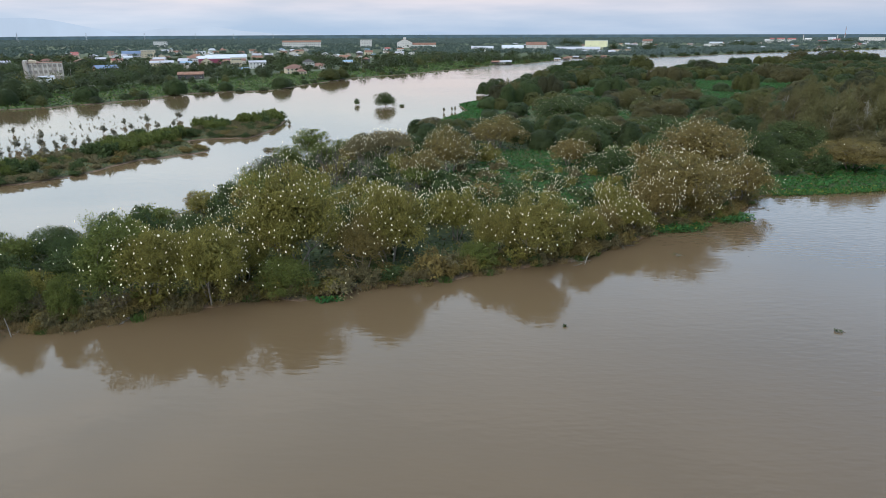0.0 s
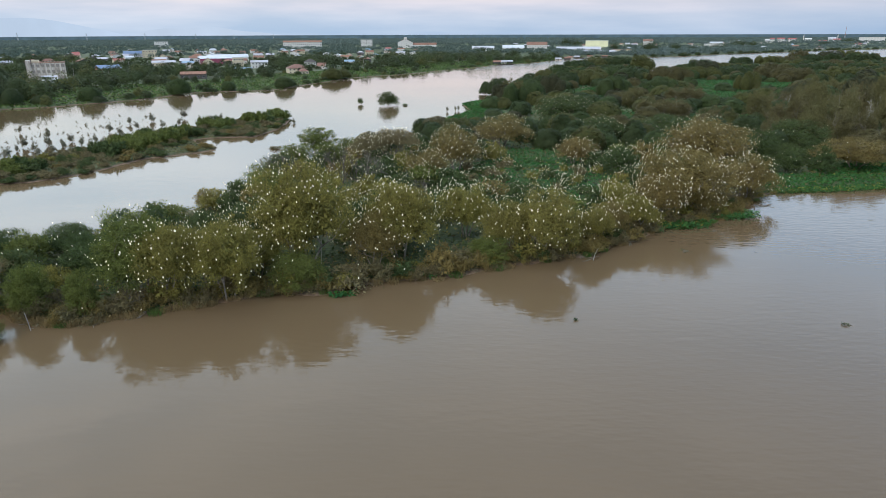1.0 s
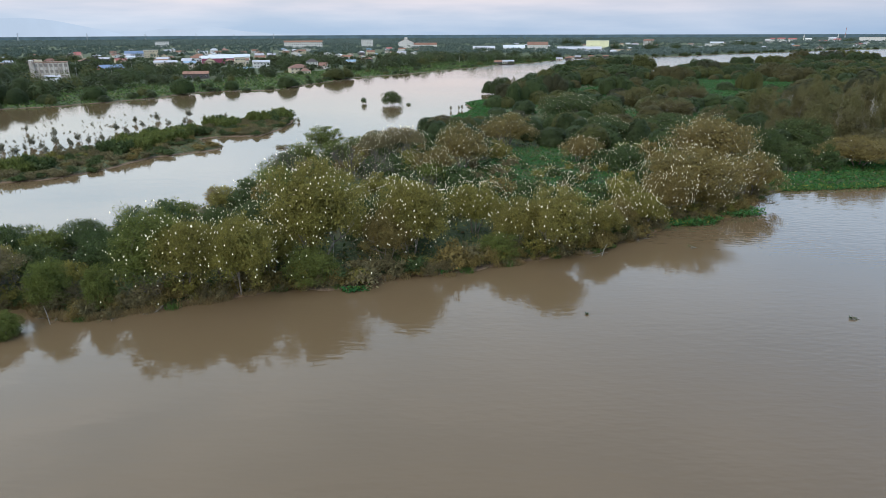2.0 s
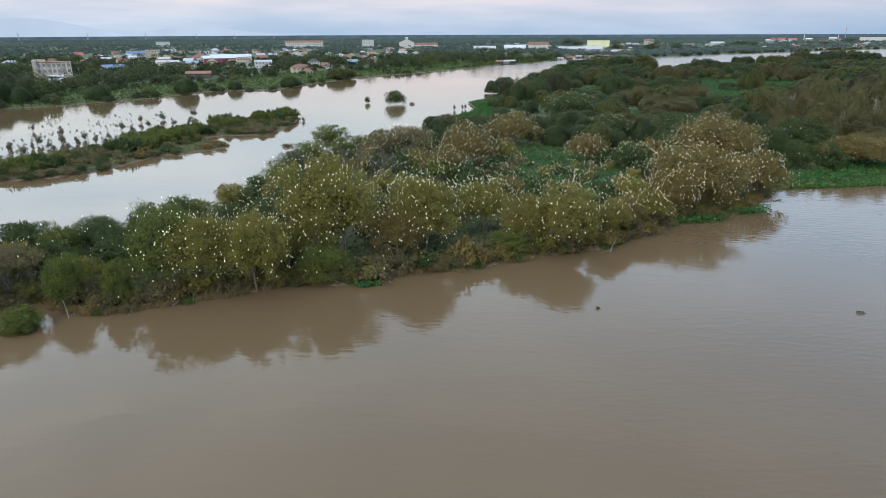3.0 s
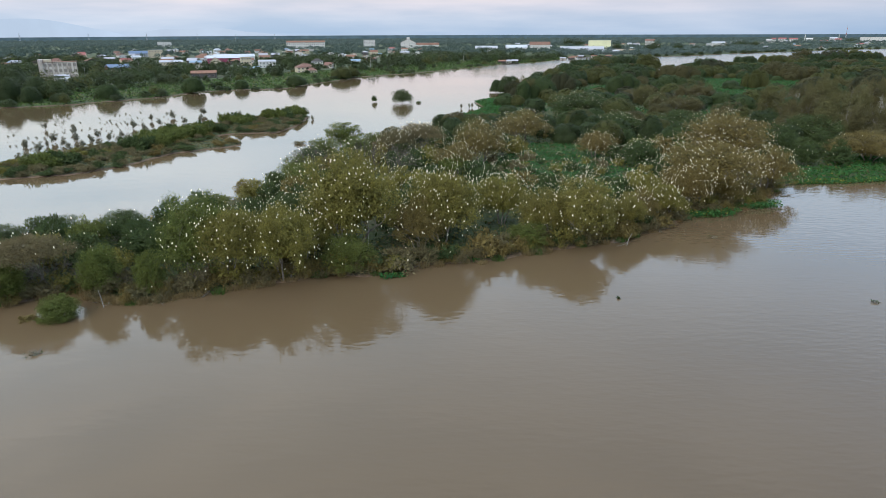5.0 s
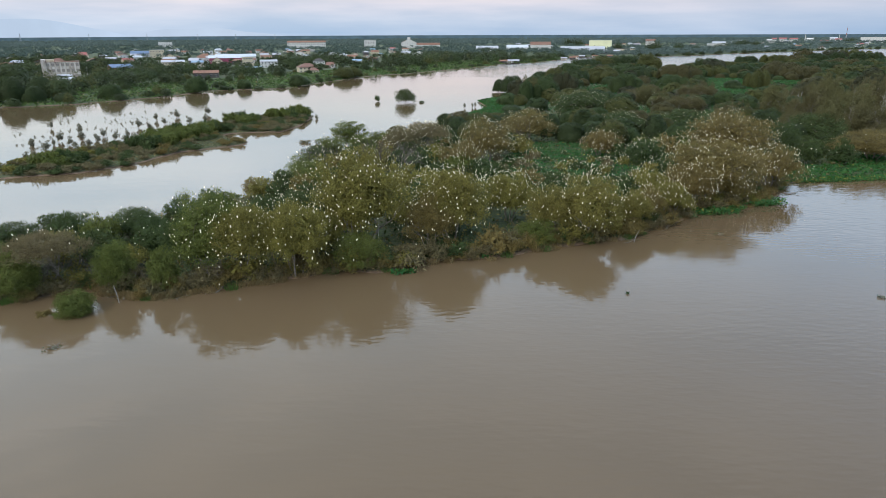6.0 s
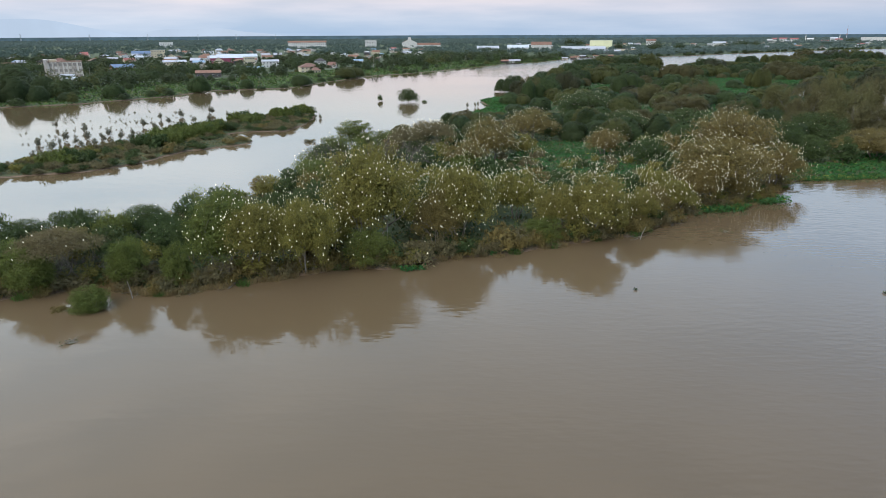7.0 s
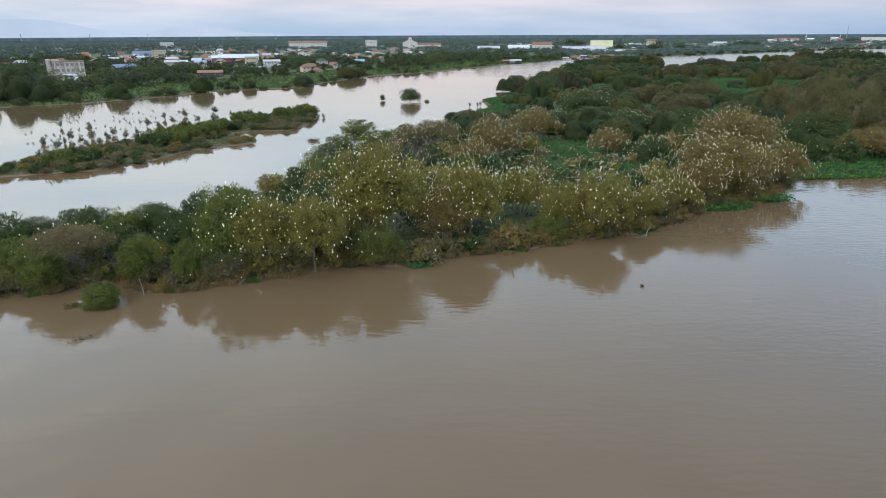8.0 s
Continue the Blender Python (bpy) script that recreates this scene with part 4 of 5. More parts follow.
rim = rim[(signed(rim, ISLAND) < 1.9) & (rim[:, 1] < 128 + 0.1 * rim[:, 0])]
carpet("shore_tangle", rim, 0.42, 1.2, ("grey", "reed", "rust", "dark"), (0.46, 0.24, 0.18, 0.12), "dry grey and tan tangle of weeds along the waterline", "scrub", 27, 0.05)
under = scatter(ISLAND, (-95, 66, 180, 300), 1.05, 0.2, 6)
far_under = scatter(ISLAND, (0, 300, 420, 640), 2.0, 0.2, 18)
carpet("low_thicket", far_under[far_under[:, 0] < 0.7 * far_under[:, 1] + 20], 1.5, 1.2, ("copse", "meadow"), (0.6, 0.4), "dark low thicket and creepers between the island trees", "undergrowth", 19, 0.1)
carpet("undergrowth", under, 0.8, 1.2, ("dark", "grey", "olive"), (0.6, 0.25, 0.15), "tangled dark undergrowth beneath the island trees", "undergrowth", 7, 0.1)

# mats of water hyacinth afloat on the shore
MATS = [(100, 153, 26, 2.6), (80, 150, 8, 2.2), (44.5, 120.5, 7, 2.8), (57, 127.5, 6, 3.2), (37, 117, 3, 1.5), (-17, 85, 2.2, 1.0), (-4, 92.5, 2.5, 0.8)]
for a, b, p, q in MATS:
    r = np.random.default_rng(int(a * 7) + 900)
    k = int(70 * p * q)
    t, u = r.uniform(0, 6.28, k), np.sqrt(r.random(k)) * r.uniform(0.75, 1.1, k)
    tilt = 0.32 if a > 30 else 0.5
    c = np.column_stack((a + p * u * np.cos(t) - q * u * np.sin(t) * 0.2, b + q * u * np.sin(t) + p * u * np.cos(t) * tilt * 0.6, 0.06 + r.uniform(0, 1.0 if 40 < a < 60 else 0.55, k)))
    me = quads("hyacinth_mat", leaves(r, c, np.tile((0, 0, 0.8), (k, 1)), 0.5, 0.3), [LEAF["mat"], LEAF["yellow"], LEAF["meadow"]], r.choice(3, k, p=(0.3, 0.04, 0.66) if a < 70 else (0.5, 0.12, 0.38)))
    tagged(link_part("hyacinth_mat", me, None), "floating mat of bright green water hyacinth at the shore", "water plants", "mats of floating water plants", "stuff")
k = 700
r = np.random.default_rng(77)
c = np.column_stack((r.uniform(80, 90, k), 149.4 + r.uniform(0, 1.2, k), r.uniform(0.1, 0.5, k)))
c[:, 1] += (c[:, 0] - 80) * 0.22
tagged(link_part("yellowing_mat", quads("yellowing_mat", leaves(r, c, np.tile((0, 0, 0.8), (k, 1)), 0.45, 0.25), [LEAF["yellow"], LEAF["mat"]], r.choice(2, k, p=(0.6, 0.4))), None),
       "strip of yellowing floating leaves at the grass edge", "water plants", "mats of floating water plants", "stuff")

# ---- the low islet in the channel ----
carpet("islet_grass", scatter(SANDBAR, (-140, 145, -65, 305), 0.55, 0.4, 8), 0.6, 0.6, ("dark", "grey", "rust"), (0.35, 0.45, 0.20), "rough grass and weeds on the low islet", "grass", 9, 0.0)
for x, y in scatter(SANDBAR, (-140, 145, -65, 305), 3.3, 0.5, 10):
    sd = float(signed(np.array([[x, y]]), SANDBAR)[0])
    if x > -93 and 200 < y < 236:
        continue
    lush = min((x - a) ** 2 + (y - b) ** 2 for a, b in ((-108, 200), (-107, 212), (-103, 222), (-100, 234), (-96, 262), (-82, 278), (-76, 288), (-120, 170), (-107, 224)))
    if lush < 48:
        plant(RND.choices(LOWBUSH, (0.7, 0.3))[0], x, y, RND.uniform(3.0, 5.0), RND.uniform(2.4, 3.6), group="bushes of the islet")
    elif RND.random() < 0.82:
        plant_far("islet_scrub", RND.choices(SHRUB, (0.5, 0.05, 0.07, 0.38))[0], x, y, RND.uniform(1.2, 2.6), RND.uniform(1.8, 3.0))
for x, y in ((-83.5, 212), (-86.5, 208), (-81, 210), (-84, 205)):
    plant(SHRUB[2], x, y, 1.8, 2.8, label="rounded hummock of dry brown grass on the islet", group="bushes of the islet")
FLOODED = [(-168, 248), (-140, 219), (-130, 205), (-134, 178), (-130, 176), (-133, 202), (-135, 219), (-136, 226), (-127, 217), (-124, 205), (-127, 226),
           (-150, 236), (-137, 273), (-128, 260), (-134, 250), (-132, 283), (-122, 293), (-112, 286), (-108, 286), (-68, 276), (-146, 200), (-143, 207), (-120, 232), (-116, 246), (-118, 262),
           (-139, 196), (-128, 198), (-126, 191), (-131, 213), (-122, 221), (-145, 214), (-138, 208), (-114, 268), (-104, 290), (-125, 240), (-121, 212), (-151, 208)]
for i, (x, y) in enumerate(FLOODED):
    f = RND.uniform(0.8, 1.35)
    plant(SAPLING[i % 2], x, y, 3.4 * f, 1.35 * f * RND.uniform(0.8, 1.3), z=-0.3, group="flooded saplings in the channel")

for _ in range(60):
    x = RND.uniform(-165, -112)
    y = 182 + RND.uniform(10, 95) - (x + 112) * 0.3
    if ground_z(x, y) < -0.4:
        f = RND.uniform(0.6, 1.25)
        plant(THIN, x, y, 3.2 * f, 0.6 * f, z=-0.3, group="flooded saplings in the channel")

# lone tree and clumps standing in the river
plant(DARK[1], -33.5, 345, 9.4, 6.6, z=-0.6, label="lone rounded green tree standing in the river")
plant(SHRUB[3], -49.5, 353, 4.4, 2.5, z=-0.3, label="small dark bush standing in the river")
plant(SHRUB[3], -25, 346, 1.6, 2.0, z=-0.3, label="low dark clump of weeds afloat in the river")
plant(SHRUB[0], -59.3, 211, 1.5, 2.9, z=-0.3, label="drifting tussock of grey-green weeds in the river")
plant(BUSH[0], -59.4, 69.8, 4.0, 3.2, z=-0.5, label="round green bush standing in the water off the shore")
plant(SHRUB[2], -63.5, 69.3, 1.1, 1.5, z=-0.3, label="bleached twiggy scrub in the shallow water")
for x, y in ((-2.5, 318), (1.5, 320), (3, 322)):
    plant(SAPLING[0], x, y, 3.2, 0.9, z=-0.3, group="flooded saplings in the channel")

# ---- the far bank: houses ----
def box(bm, x0, y0, z0, x1, y1, z1):
    m = Matrix.Translation(((x0 + x1) / 2, (y0 + y1) / 2, (z0 + z1) / 2)) @ Matrix.Diagonal((x1 - x0, y1 - y0, z1 - z0, 1))
    bmesh.ops.create_cube(bm, size=1, matrix=m)


def window_mesh(w, h, frame_mat="white"):
    """A framed window: the pane lies set back in its frame."""
    me = WINDOWS.get((w, h, frame_mat))
    if me:
        return me
    bm = bmesh.new()
    box(bm, -w / 2, -0.1, 0, w / 2, 0.02, h)
    bm.faces.ensure_lookup_table()
    front = min(bm.faces, key=lambda f: f.calc_center_median().y)
    bmesh.ops.inset_region(bm, faces=[front], thickness=0.12, depth=-0.05)
    front.material_index = 1
    me = bpy.data.meshes.new("window")
    bm.to_mesh(me)
    bm.free()
    me.materials.append(P[frame_mat]), me.materials.append(P["glass" if frame_mat == "white" else "stained"])
    WINDOWS[(w, h, frame_mat)] = me
    return me


WINDOWS = {}


def gable(bm, w, d, z, rise, over=0.5, thick=0.18, across=False):
    """A pitched roof sheet with eaves; the ridge runs along x, or along y when across."""
    if across:
        prof = [(-w / 2 - over, z - 0.2), (0, z + rise), (w / 2 + over, z - 0.2)]
        ends = [(lambda u, v: (u, -d / 2 - over, v)), (lambda u, v: (u, d / 2 + over, v))]
    else:
        prof = [(-d / 2 - over, z - 0.2), (0, z + rise), (d / 2 + over, z - 0.2)]
        ends = [(lambda u, v: (-w / 2 - over, u, v)), (lambda u, v: (w / 2 + over, u, v))]
    ring = prof + [(u, v - thick) for u, v in reversed(prof)]
    a, b = [[bm.verts.new(e(u, v)) for u, v in ring] for e in ends]
    n = len(ring)
    for i in range(n):
        bm.faces.new((a[i], a[(i + 1) % n], b[(i + 1) % n], b[i]))
    bm.faces.new(a), bm.faces.new(b)
    bmesh.ops.recalc_face_normals(bm, faces=bm.faces)


def hip(bm, w, d, z, rise, over=0.6):
    w, d = w / 2 + over, d / 2 + over
    k = max(w - d, 0.2)
    lo = [bm.verts.new(p) for p in ((-w, -d, z - 0.2), (w, -d, z - 0.2), (w, d, z - 0.2), (-w, d, z - 0.2))]
    r = [bm.verts.new((-k, 0, z + rise)), bm.verts.new((k, 0, z + rise))]
    for f in ((lo[0], lo[1], r[1], r[0]), (lo[1], lo[2], r[1]), (lo[2], lo[3], r[0], r[1]), (lo[3], lo[0], r[0]), tuple(reversed(lo))):
        bm.faces.new(f)


def building(name, label, x, y, w, d, h, turn=0.0, wall="white", roof="orange", form="gable", rise=2.0, storeys=1, bays=3, win=(1.5, 1.3), category="house", group="houses of the town", frame_mat="white"):
    """A house with walls, roof, a door and its rows of windows on the front, which is turned to face the camera."""
    ob = tagged(new(name), label, category, group)
    ob.matrix_basis = pose(x, y, 0.3, 0, 0, turn + math.degrees(math.atan2(-x, y)))
    bm = bmesh.new()
    box(bm, -w / 2, -d / 2, -0.5, w / 2, d / 2, h)
    if form == "gable":
        pts = [bm.verts.new(p) for p in ((-w / 2, -d / 2, h), (-w / 2, d / 2, h), (-w / 2, 0, h + rise - 0.25), (w / 2, -d / 2, h), (w / 2, d / 2, h), (w / 2, 0, h + rise - 0.25))]
        bm.faces.new(pts[:3]), bm.faces.new(pts[3:])
    elif form == "across":
        pts = [bm.verts.new(p) for p in ((-w / 2, -d / 2, h), (w / 2, -d / 2, h), (0, -d / 2, h + rise - 0.25))]
        bm.faces.new(pts)
    part("wall", bm, P[wall], ob)
    bm = bmesh.new()
    if form == "hip":
        hip(bm, w, d, h, rise)
    elif form == "flat":
        box(bm, -w / 2 - 0.3, -d / 2 - 0.3, h, w / 2 + 0.3, d / 2 + 0.3, h + 0.35)
    else:
        gable(bm, w, d, h, rise, across=form == "across")
    part("roof", bm, P[roof], ob)
    step = h / storeys
    for s in range(storeys):
        for i in range(bays):
            wx = -w / 2 + w * (i + 0.5) / bays
            if s == 0 and i == bays // 2:
                bm = bmesh.new()
                box(bm, wx - 0.6, -d / 2 - 0.06, 0, wx + 0.6, -d / 2 + 0.02, 2.1)
                part("door", bm, P["shade"], ob)
                continue
            o = link_part("window", window_mesh(*win, frame_mat), None, ob)
            o.location = (wx, -d / 2, s * step + max(0.7, (step - win[1]) / 2))
    return ob


# bare concrete hall with stained walls
hall = building("concrete_building", "large weathered grey concrete building with rust-stained parapet", -338, 556, 25, 16, 14, -2, "concrete", "rustroof", "flat", storeys=3, bays=7, win=(2.3, 2.6), category="building", frame_mat="concrete")
bm = bmesh.new()
box(bm, -15.6, -9, -0.5, -12.52, 8, 16.0)
part("stair_tower", bm, P["concrete"], hall)
bm = bmesh.new()
box(bm, -11.5, -6, 14.36, -6, 2, 16.2)
part("roof_room", bm, P["cream"], hall)
building("shed", "small shed with a pale zinc roof", -322, 528, 10, 8, 4, 8, "white", "zinc", "gable", 1.2, 1, 3, category="shed")
building("shed", "low shed with a white roof", -314, 522, 7, 6, 2.6, -10, "white", "whiteroof", "gable", 0.8, 1, 2, category="shed")
building("blue_roof_house", "brick house under a wide blue metal roof", -331, 640, 20, 14, 5.5, 18, "brick", "blue", "gable", 3, 1, 5)
building("low_house", "low brown house with a rusted roof", -218, 560, 20, 10, 4.5, -6, "shade", "rustroof", "gable", 1.8, 1, 5)
building("open_shed", "low open shed with a light blue roof", -205, 655, 16, 10, 4, 0, "shade", "lightblue", "gable", 1.2, 1, 4, category="shed")
building("orange_roof_house", "cream villa with an orange clay tile roof", -147, 634, 18, 13, 5.5, 10, "cream", "orange", "hip", 3.2, 2, 5)
building("orange_roof_house", "cream porch wing with an orange clay tile roof", -139, 624, 9, 8, 3.2, 10, "cream", "orange", "hip", 2.2, 1, 3)
building("villa", "white house with a dark roof", -160, 760, 13, 10, 6, 0, "white", "shade", "hip", 3, 2, 4)
building("long_store", "long store with magenta walls and a white metal roof", -296, 845, 40, 22, 7.5, 2, "magenta", "whiteroof", "gable", 3, 1, 9, category="warehouse")
building("long_store", "long warehouse with a white metal roof", -300, 900, 52, 20, 7.5, 2, "white", "whiteroof", "gable", 3, 1, 9, category="warehouse")
building("cream_block", "cream three-storey block with tall windows", -233, 730, 11, 10, 12, 5, "cream", "whiteroof", "flat", 1, 3, 4, category="building")
building("cream_block", "low cream shop row with a white roof", -212, 738, 18, 10, 7, 5, "white", "zinc", "gable", 1.6, 2, 5, category="building")
building("gable_house", "cream house with a steep gable roof", -291, 800, 12, 12, 5, 0, "cream", "orange", "across", 4.5, 1, 3)
building("terrace", "low white row house with a tan roof", -345, 800, 26, 12, 4.5, 2, "cream", "zinc", "gable", 2, 1, 8)
building("terrace", "white two-storey house with flat roof", -318, 845, 11, 10, 6, 0, "white", "whiteroof", "flat", 1, 2, 4)
building("yellow_block", "yellow and white three-storey block", -490, 1090, 22, 14, 12, 0, "cream", "white", "flat", 1, 3, 5, category="building")
building("blue_roof_hall", "long hall with a blue metal roof", -536, 1130, 30, 16, 6, 0, "zinc", "blue", "gable", 4, 1, 8, category="warehouse")
building("white_block", "white block standing above the trees", -850, 1980, 38, 16, 16, 0, "white", "white", "flat", 1, 4, 8, category="building")
building("apartment_row", "long pale pink apartment row", -385, 1760, 98, 16, 16, 0, "white", "rustroof", "gable", 4, 4, 20, (1.8, 1.8), category="apartments")
building("office_block", "white office block with a flat roof", -232, 1880, 32, 18, 20, 0, "white", "white", "flat", 1, 5, 7, category="building")
mosque = building("red_roof_hall", "white hall with a red metal roof", -118, 1790, 40, 24, 14, 0, "white", "red", "across", 9, 2, 6, category="hall")
bm = bmesh.new()
box(bm, -4, -10, 14.5, 4, -3, 27)
part("roof_tower", bm, P["white"], mosque)
building("red_roof_hall", "long low hall with a brownish red roof", -70, 1800, 68, 18, 8, 0, "white", "rustroof", "gable", 5, 1, 10, category="hall")
building("yellow_hall", "big pale yellow box-shaped hall", 311, 1430, 46, 30, 21, -2, "yellow", "zinc", "flat", 1, 1, 2, category="warehouse")
building("riverside_store", "long riverside store with a grey roof", 240, 1260, 80, 24, 8, 0, "white", "zinc", "gable", 4, 1, 12, category="warehouse")
building("riverside_store", "low store with a grey blue roof", 262, 1190, 60, 16, 5, 0, "shade", "zinc", "gable", 2.5, 1, 9, category="warehouse")
building("tan_store", "tan store with a dark roof", 305, 1200, 34, 16, 8, 0, "cream", "rustroof", "flat", 1, 1, 6, category="warehouse")
building("white_hall", "long white factory hall", 70, 1420, 46, 24, 7, 0, "white", "zinc", "gable", 4, 1, 8, category="warehouse")
building("white_hall", "white factory hall with a red roof edge", 132, 1405, 44, 24, 8, 4, "white", "whiteroof", "gable", 5, 1, 8, category="warehouse")
building("white_hall", "white factory hall with a tower room", 192, 1490, 44, 24, 12, 0, "white", "rustroof", "gable", 6, 2, 8, category="warehouse")
building("town_block", "white and orange block above the trees", 553, 1890, 26, 16, 15, 0, "white", "orange", "gable", 4, 3, 5, category="building")
building("pale_hall", "pale grey riverside hall", 655, 1700, 30, 14, 9, 0, "white", "whiteroof", "flat", 1, 2, 6, category="building")
building("pale_hall", "white hall among the trees", 740, 1880, 34, 14, 9, 0, "white", "whiteroof", "gable", 3, 2, 6, category="building")
for x, y, w, h, roof in ((1010, 2380, 50, 10, "whiteroof"), (1105, 2360, 44, 14, "white"), (1150, 2420, 40, 20, "red"), (1195, 2450, 70, 20, "red"), (1260, 2500, 76, 18, "red"),
                         (1330, 2520, 60, 17, "white"), (1290, 2350, 70, 9, "red"), (1390, 2440, 60, 15, "red"), (1440, 2560, 70, 20, "whiteroof"), (1130, 2290, 30, 8, "zinc")):
    building("town_block", "white town block with a %s roof across the river" % ("red" if roof == "red" else "pale"), x, y, w * 0.36, 18, h * 0.68, 0, "white", roof, "gable", 4, 3, 5, (2.2, 2), category="building")
building("white_block", "wide white civic building across the river", 1490, 2400, 78, 20, 18, 0, "white", "white", "flat", 1, 3, 9, category="building")
building("white_block", "low white wing of the civic building", 1480, 2360, 46, 14, 8, 0, "white", "zinc", "flat", 1, 1, 7, category="building")

HOUSES = [("white", "whiteroof", "small white house with a pale metal roof"), ("concrete", "zinc", "grey house with a zinc roof"), ("white", "rustroof", "small white house with a brown roof"), ("shade", "zinc", "small timber house with a zinc roof"),
          ("concrete", "orange", "small grey house with a tiled roof"), ("cream", "rustroof", "small cream house with a rusty roof"), ("shade", "zinc", "small timber house with a zinc roof"),
          ("shade", "rustroof", "small timber house with a rusted roof"), ("concrete", "lightblue", "small grey house with a dull blue roof"), ("cream", "red", "small cream house with a red roof")]
spots = []
rr = random.Random(12)
while len(spots) < 125:
    t = rr.random()
    x, y = rr.uniform(-720, -60), rr.uniform(700, 1500)
    if len(spots) > 90:
        x, y = rr.uniform(150, 1300), rr.uniform(1250, 2300)
    if x < -0.62 * y - 60 or signed(np.array([[x, y]]), MAINLAND)[0] < 70 or any((x - a) ** 2 + (y - b) ** 2 < 24 ** 2 for a, b in spots):
        continue
    spots.append((x, y))
    wall, roof, label = rr.choice(HOUSES)
    building("house", label, x, y, rr.uniform(8, 16), rr.uniform(7, 11), rr.uniform(3.2, 5.5), rr.uniform(-20, 20), wall, roof, rr.choice(("gable", "hip", "gable", "across")), rr.uniform(1.8, 3), 1, 3)

# fishermen's huts and boats on the bank where the river bends
for i, (x, y, w) in enumerate(((57, 822, 9), (66, 828, 7), (73, 832, 8))):
    ob = building("stilt_hut", "small riverside hut on stilts", x, y, w, 6, 3, 5, "shade" if i != 1 else "white", "zinc" if i else "rustroof", "gable", 1.4, 1, 3, category="hut", group="huts at the river")
for i, (x, y) in enumerate(((150, 930), (165, 948), (176, 985), (190, 1008), (212, 1018), (235, 1022))):
    building("stilt_hut", "small brown riverside hut on stilts", x, y, 8, 5, 2.6, 5, "shade" if i % 2 else "concrete", "rustroof" if i % 3 else "zinc", "gable", 1.2, 1, 3, category="hut", group="huts at the river")


def boat(x, y, turn):
    ob = tagged(new("boat"), "long narrow wooden boat moored at the bank", "boat", "boats at the bank")
    ob.matrix_basis = pose(x, y, 0, 0, 0, turn)
    bm = bmesh.new()
    rows = []
    for i in range(9):
        s = i / 8 * 2 - 1
        w, z = 1.0 * (1 - abs(s) ** 3), 0.7 + 0.6 * abs(s) ** 3
        rows.append([bm.verts.new(p) for p in ((s * 5, -w, z), (s * 5, -w * 0.6, -0.2), (s * 5, w * 0.6, -0.2), (s * 5, w, z))])
    for a, b in zip(rows, rows[1:]):
        for k in range(3):
            bm.faces.new((a[k], a[k + 1], b[k + 1], b[k]))
    bmesh.ops.solidify(bm, geom=bm.faces[:], thickness=0.08)
    part("hull", bm, P["shade"], ob)
    bm = bmesh.new()
    for s in (-2.2, 0, 2.2):
        box(bm, s - 0.15, -0.7, 0.45, s + 0.15, 0.7, 0.52)
    part("bench", bm, P["cream"], ob)


for x, y, a in ((62, 806, 20), (72, 812, 15), (140, 918, 60), (200, 1000, 20), (246, 1024, 5)):
    boat(x, y, a)

# ---- trees of the far bank ----
BUILT = [(o.matrix_basis.translation.x, o.matrix_basis.translation.y) for o in scene.objects
         if o.parent is None and o.get("category") in ("house", "building", "warehouse", "shed", "hall", "apartments")]


def clear_of_houses(x, y, h):
    """Keeps the camera's sight of the houses: no tall tree close in front of one."""
    for a, b in BUILT:
        if b > y - 12 and b - y < 75 and abs(x - a * y / b) < 12 + 0.02 * b and h > 4:
            return False
    return True


for x, y in scatter(MAINLAND, (-640, 285, 420, 1010), 16.5, 4, 20):
    if x < -0.7 * y - 30 or x > 0.3 * y + 160:
        continue
    sd = float(signed(np.array([[x, y]]), MAINLAND)[0])
    h = RND.uniform(6, 14) if sd > 30 else RND.uniform(2.5, 5)
    if y > 560 and sd < 26 and x > -90:
        h = RND.uniform(1.2, 2.5)
    if sd < 62 and y > 380:
        h = RND.uniform(2.0, 5.5)
        if RND.random() < 0.74:
            continue
    if any((x - a) ** 2 + (y - b) ** 2 < 130 for a, b in BUILT):
        continue
    if not clear_of_houses(x, y, h):
        h *= 0.45
        if RND.random() < 0.2:
            continue
    if sd > 40 and RND.random() < 0.10:
        plant(PALM, x, y, h * 1.15, 4.2, group="trees of the far bank")
    else:
        plant_far("far_bank_trees", RND.choices(FARTREE, (0.3, 0.36, 0.2, 0.07, 0.07))[0], x, y, h, h * RND.uniform(0.5, 0.85))
# bushes right at the water, darker on the upstream bend
mb = np.array(MAINLAND[3:27], float)
ms = np.linalg.norm(np.diff(mb, axis=0), axis=1)
for (a, b), (c, d), l in zip(mb, mb[1:], ms):
    for _ in range(int(l / 7) if b < 1000 else int(l / 9)):
        f = RND.random()
        x, y = a + (c - a) * f, b + (d - b) * f
        n = np.array((-(d - b), c - a)) / l
        k = RND.uniform(1, 9)
        x, y = x + n[0] * k, y + n[1] * k
        big = y < 400 or y > 1050 or RND.random() < 0.12
        if RND.random() < (0.42 if y < 520 else 0.3 if y < 1000 else 0.8):
            plant_far("far_bank_trees", RND.choices(FARTREE, (0.3, 0.36, 0.2, 0.07, 0.07))[0], x, y, RND.uniform(3, 6.5) if big else RND.uniform(1.5, 3.2), RND.uniform(3, 5) if big else RND.uniform(2, 3.6))
for x, y, h, r in ((-97, 545, 9, 8), (-91, 560, 8, 7), (-102, 540, 7, 5)):
    plant(DOME[1], x, y, h, r, label="broad willow-like tree on the far bank")
for x, y, h, r in ((-172, 414, 10.5, 7.5), (-118, 464, 8, 7), (-205, 370, 8.5, 6.5), (-150, 442, 6, 5)):
    plant(DOME[4], x, y, h, r, label="broad rounded bush on the far bank")
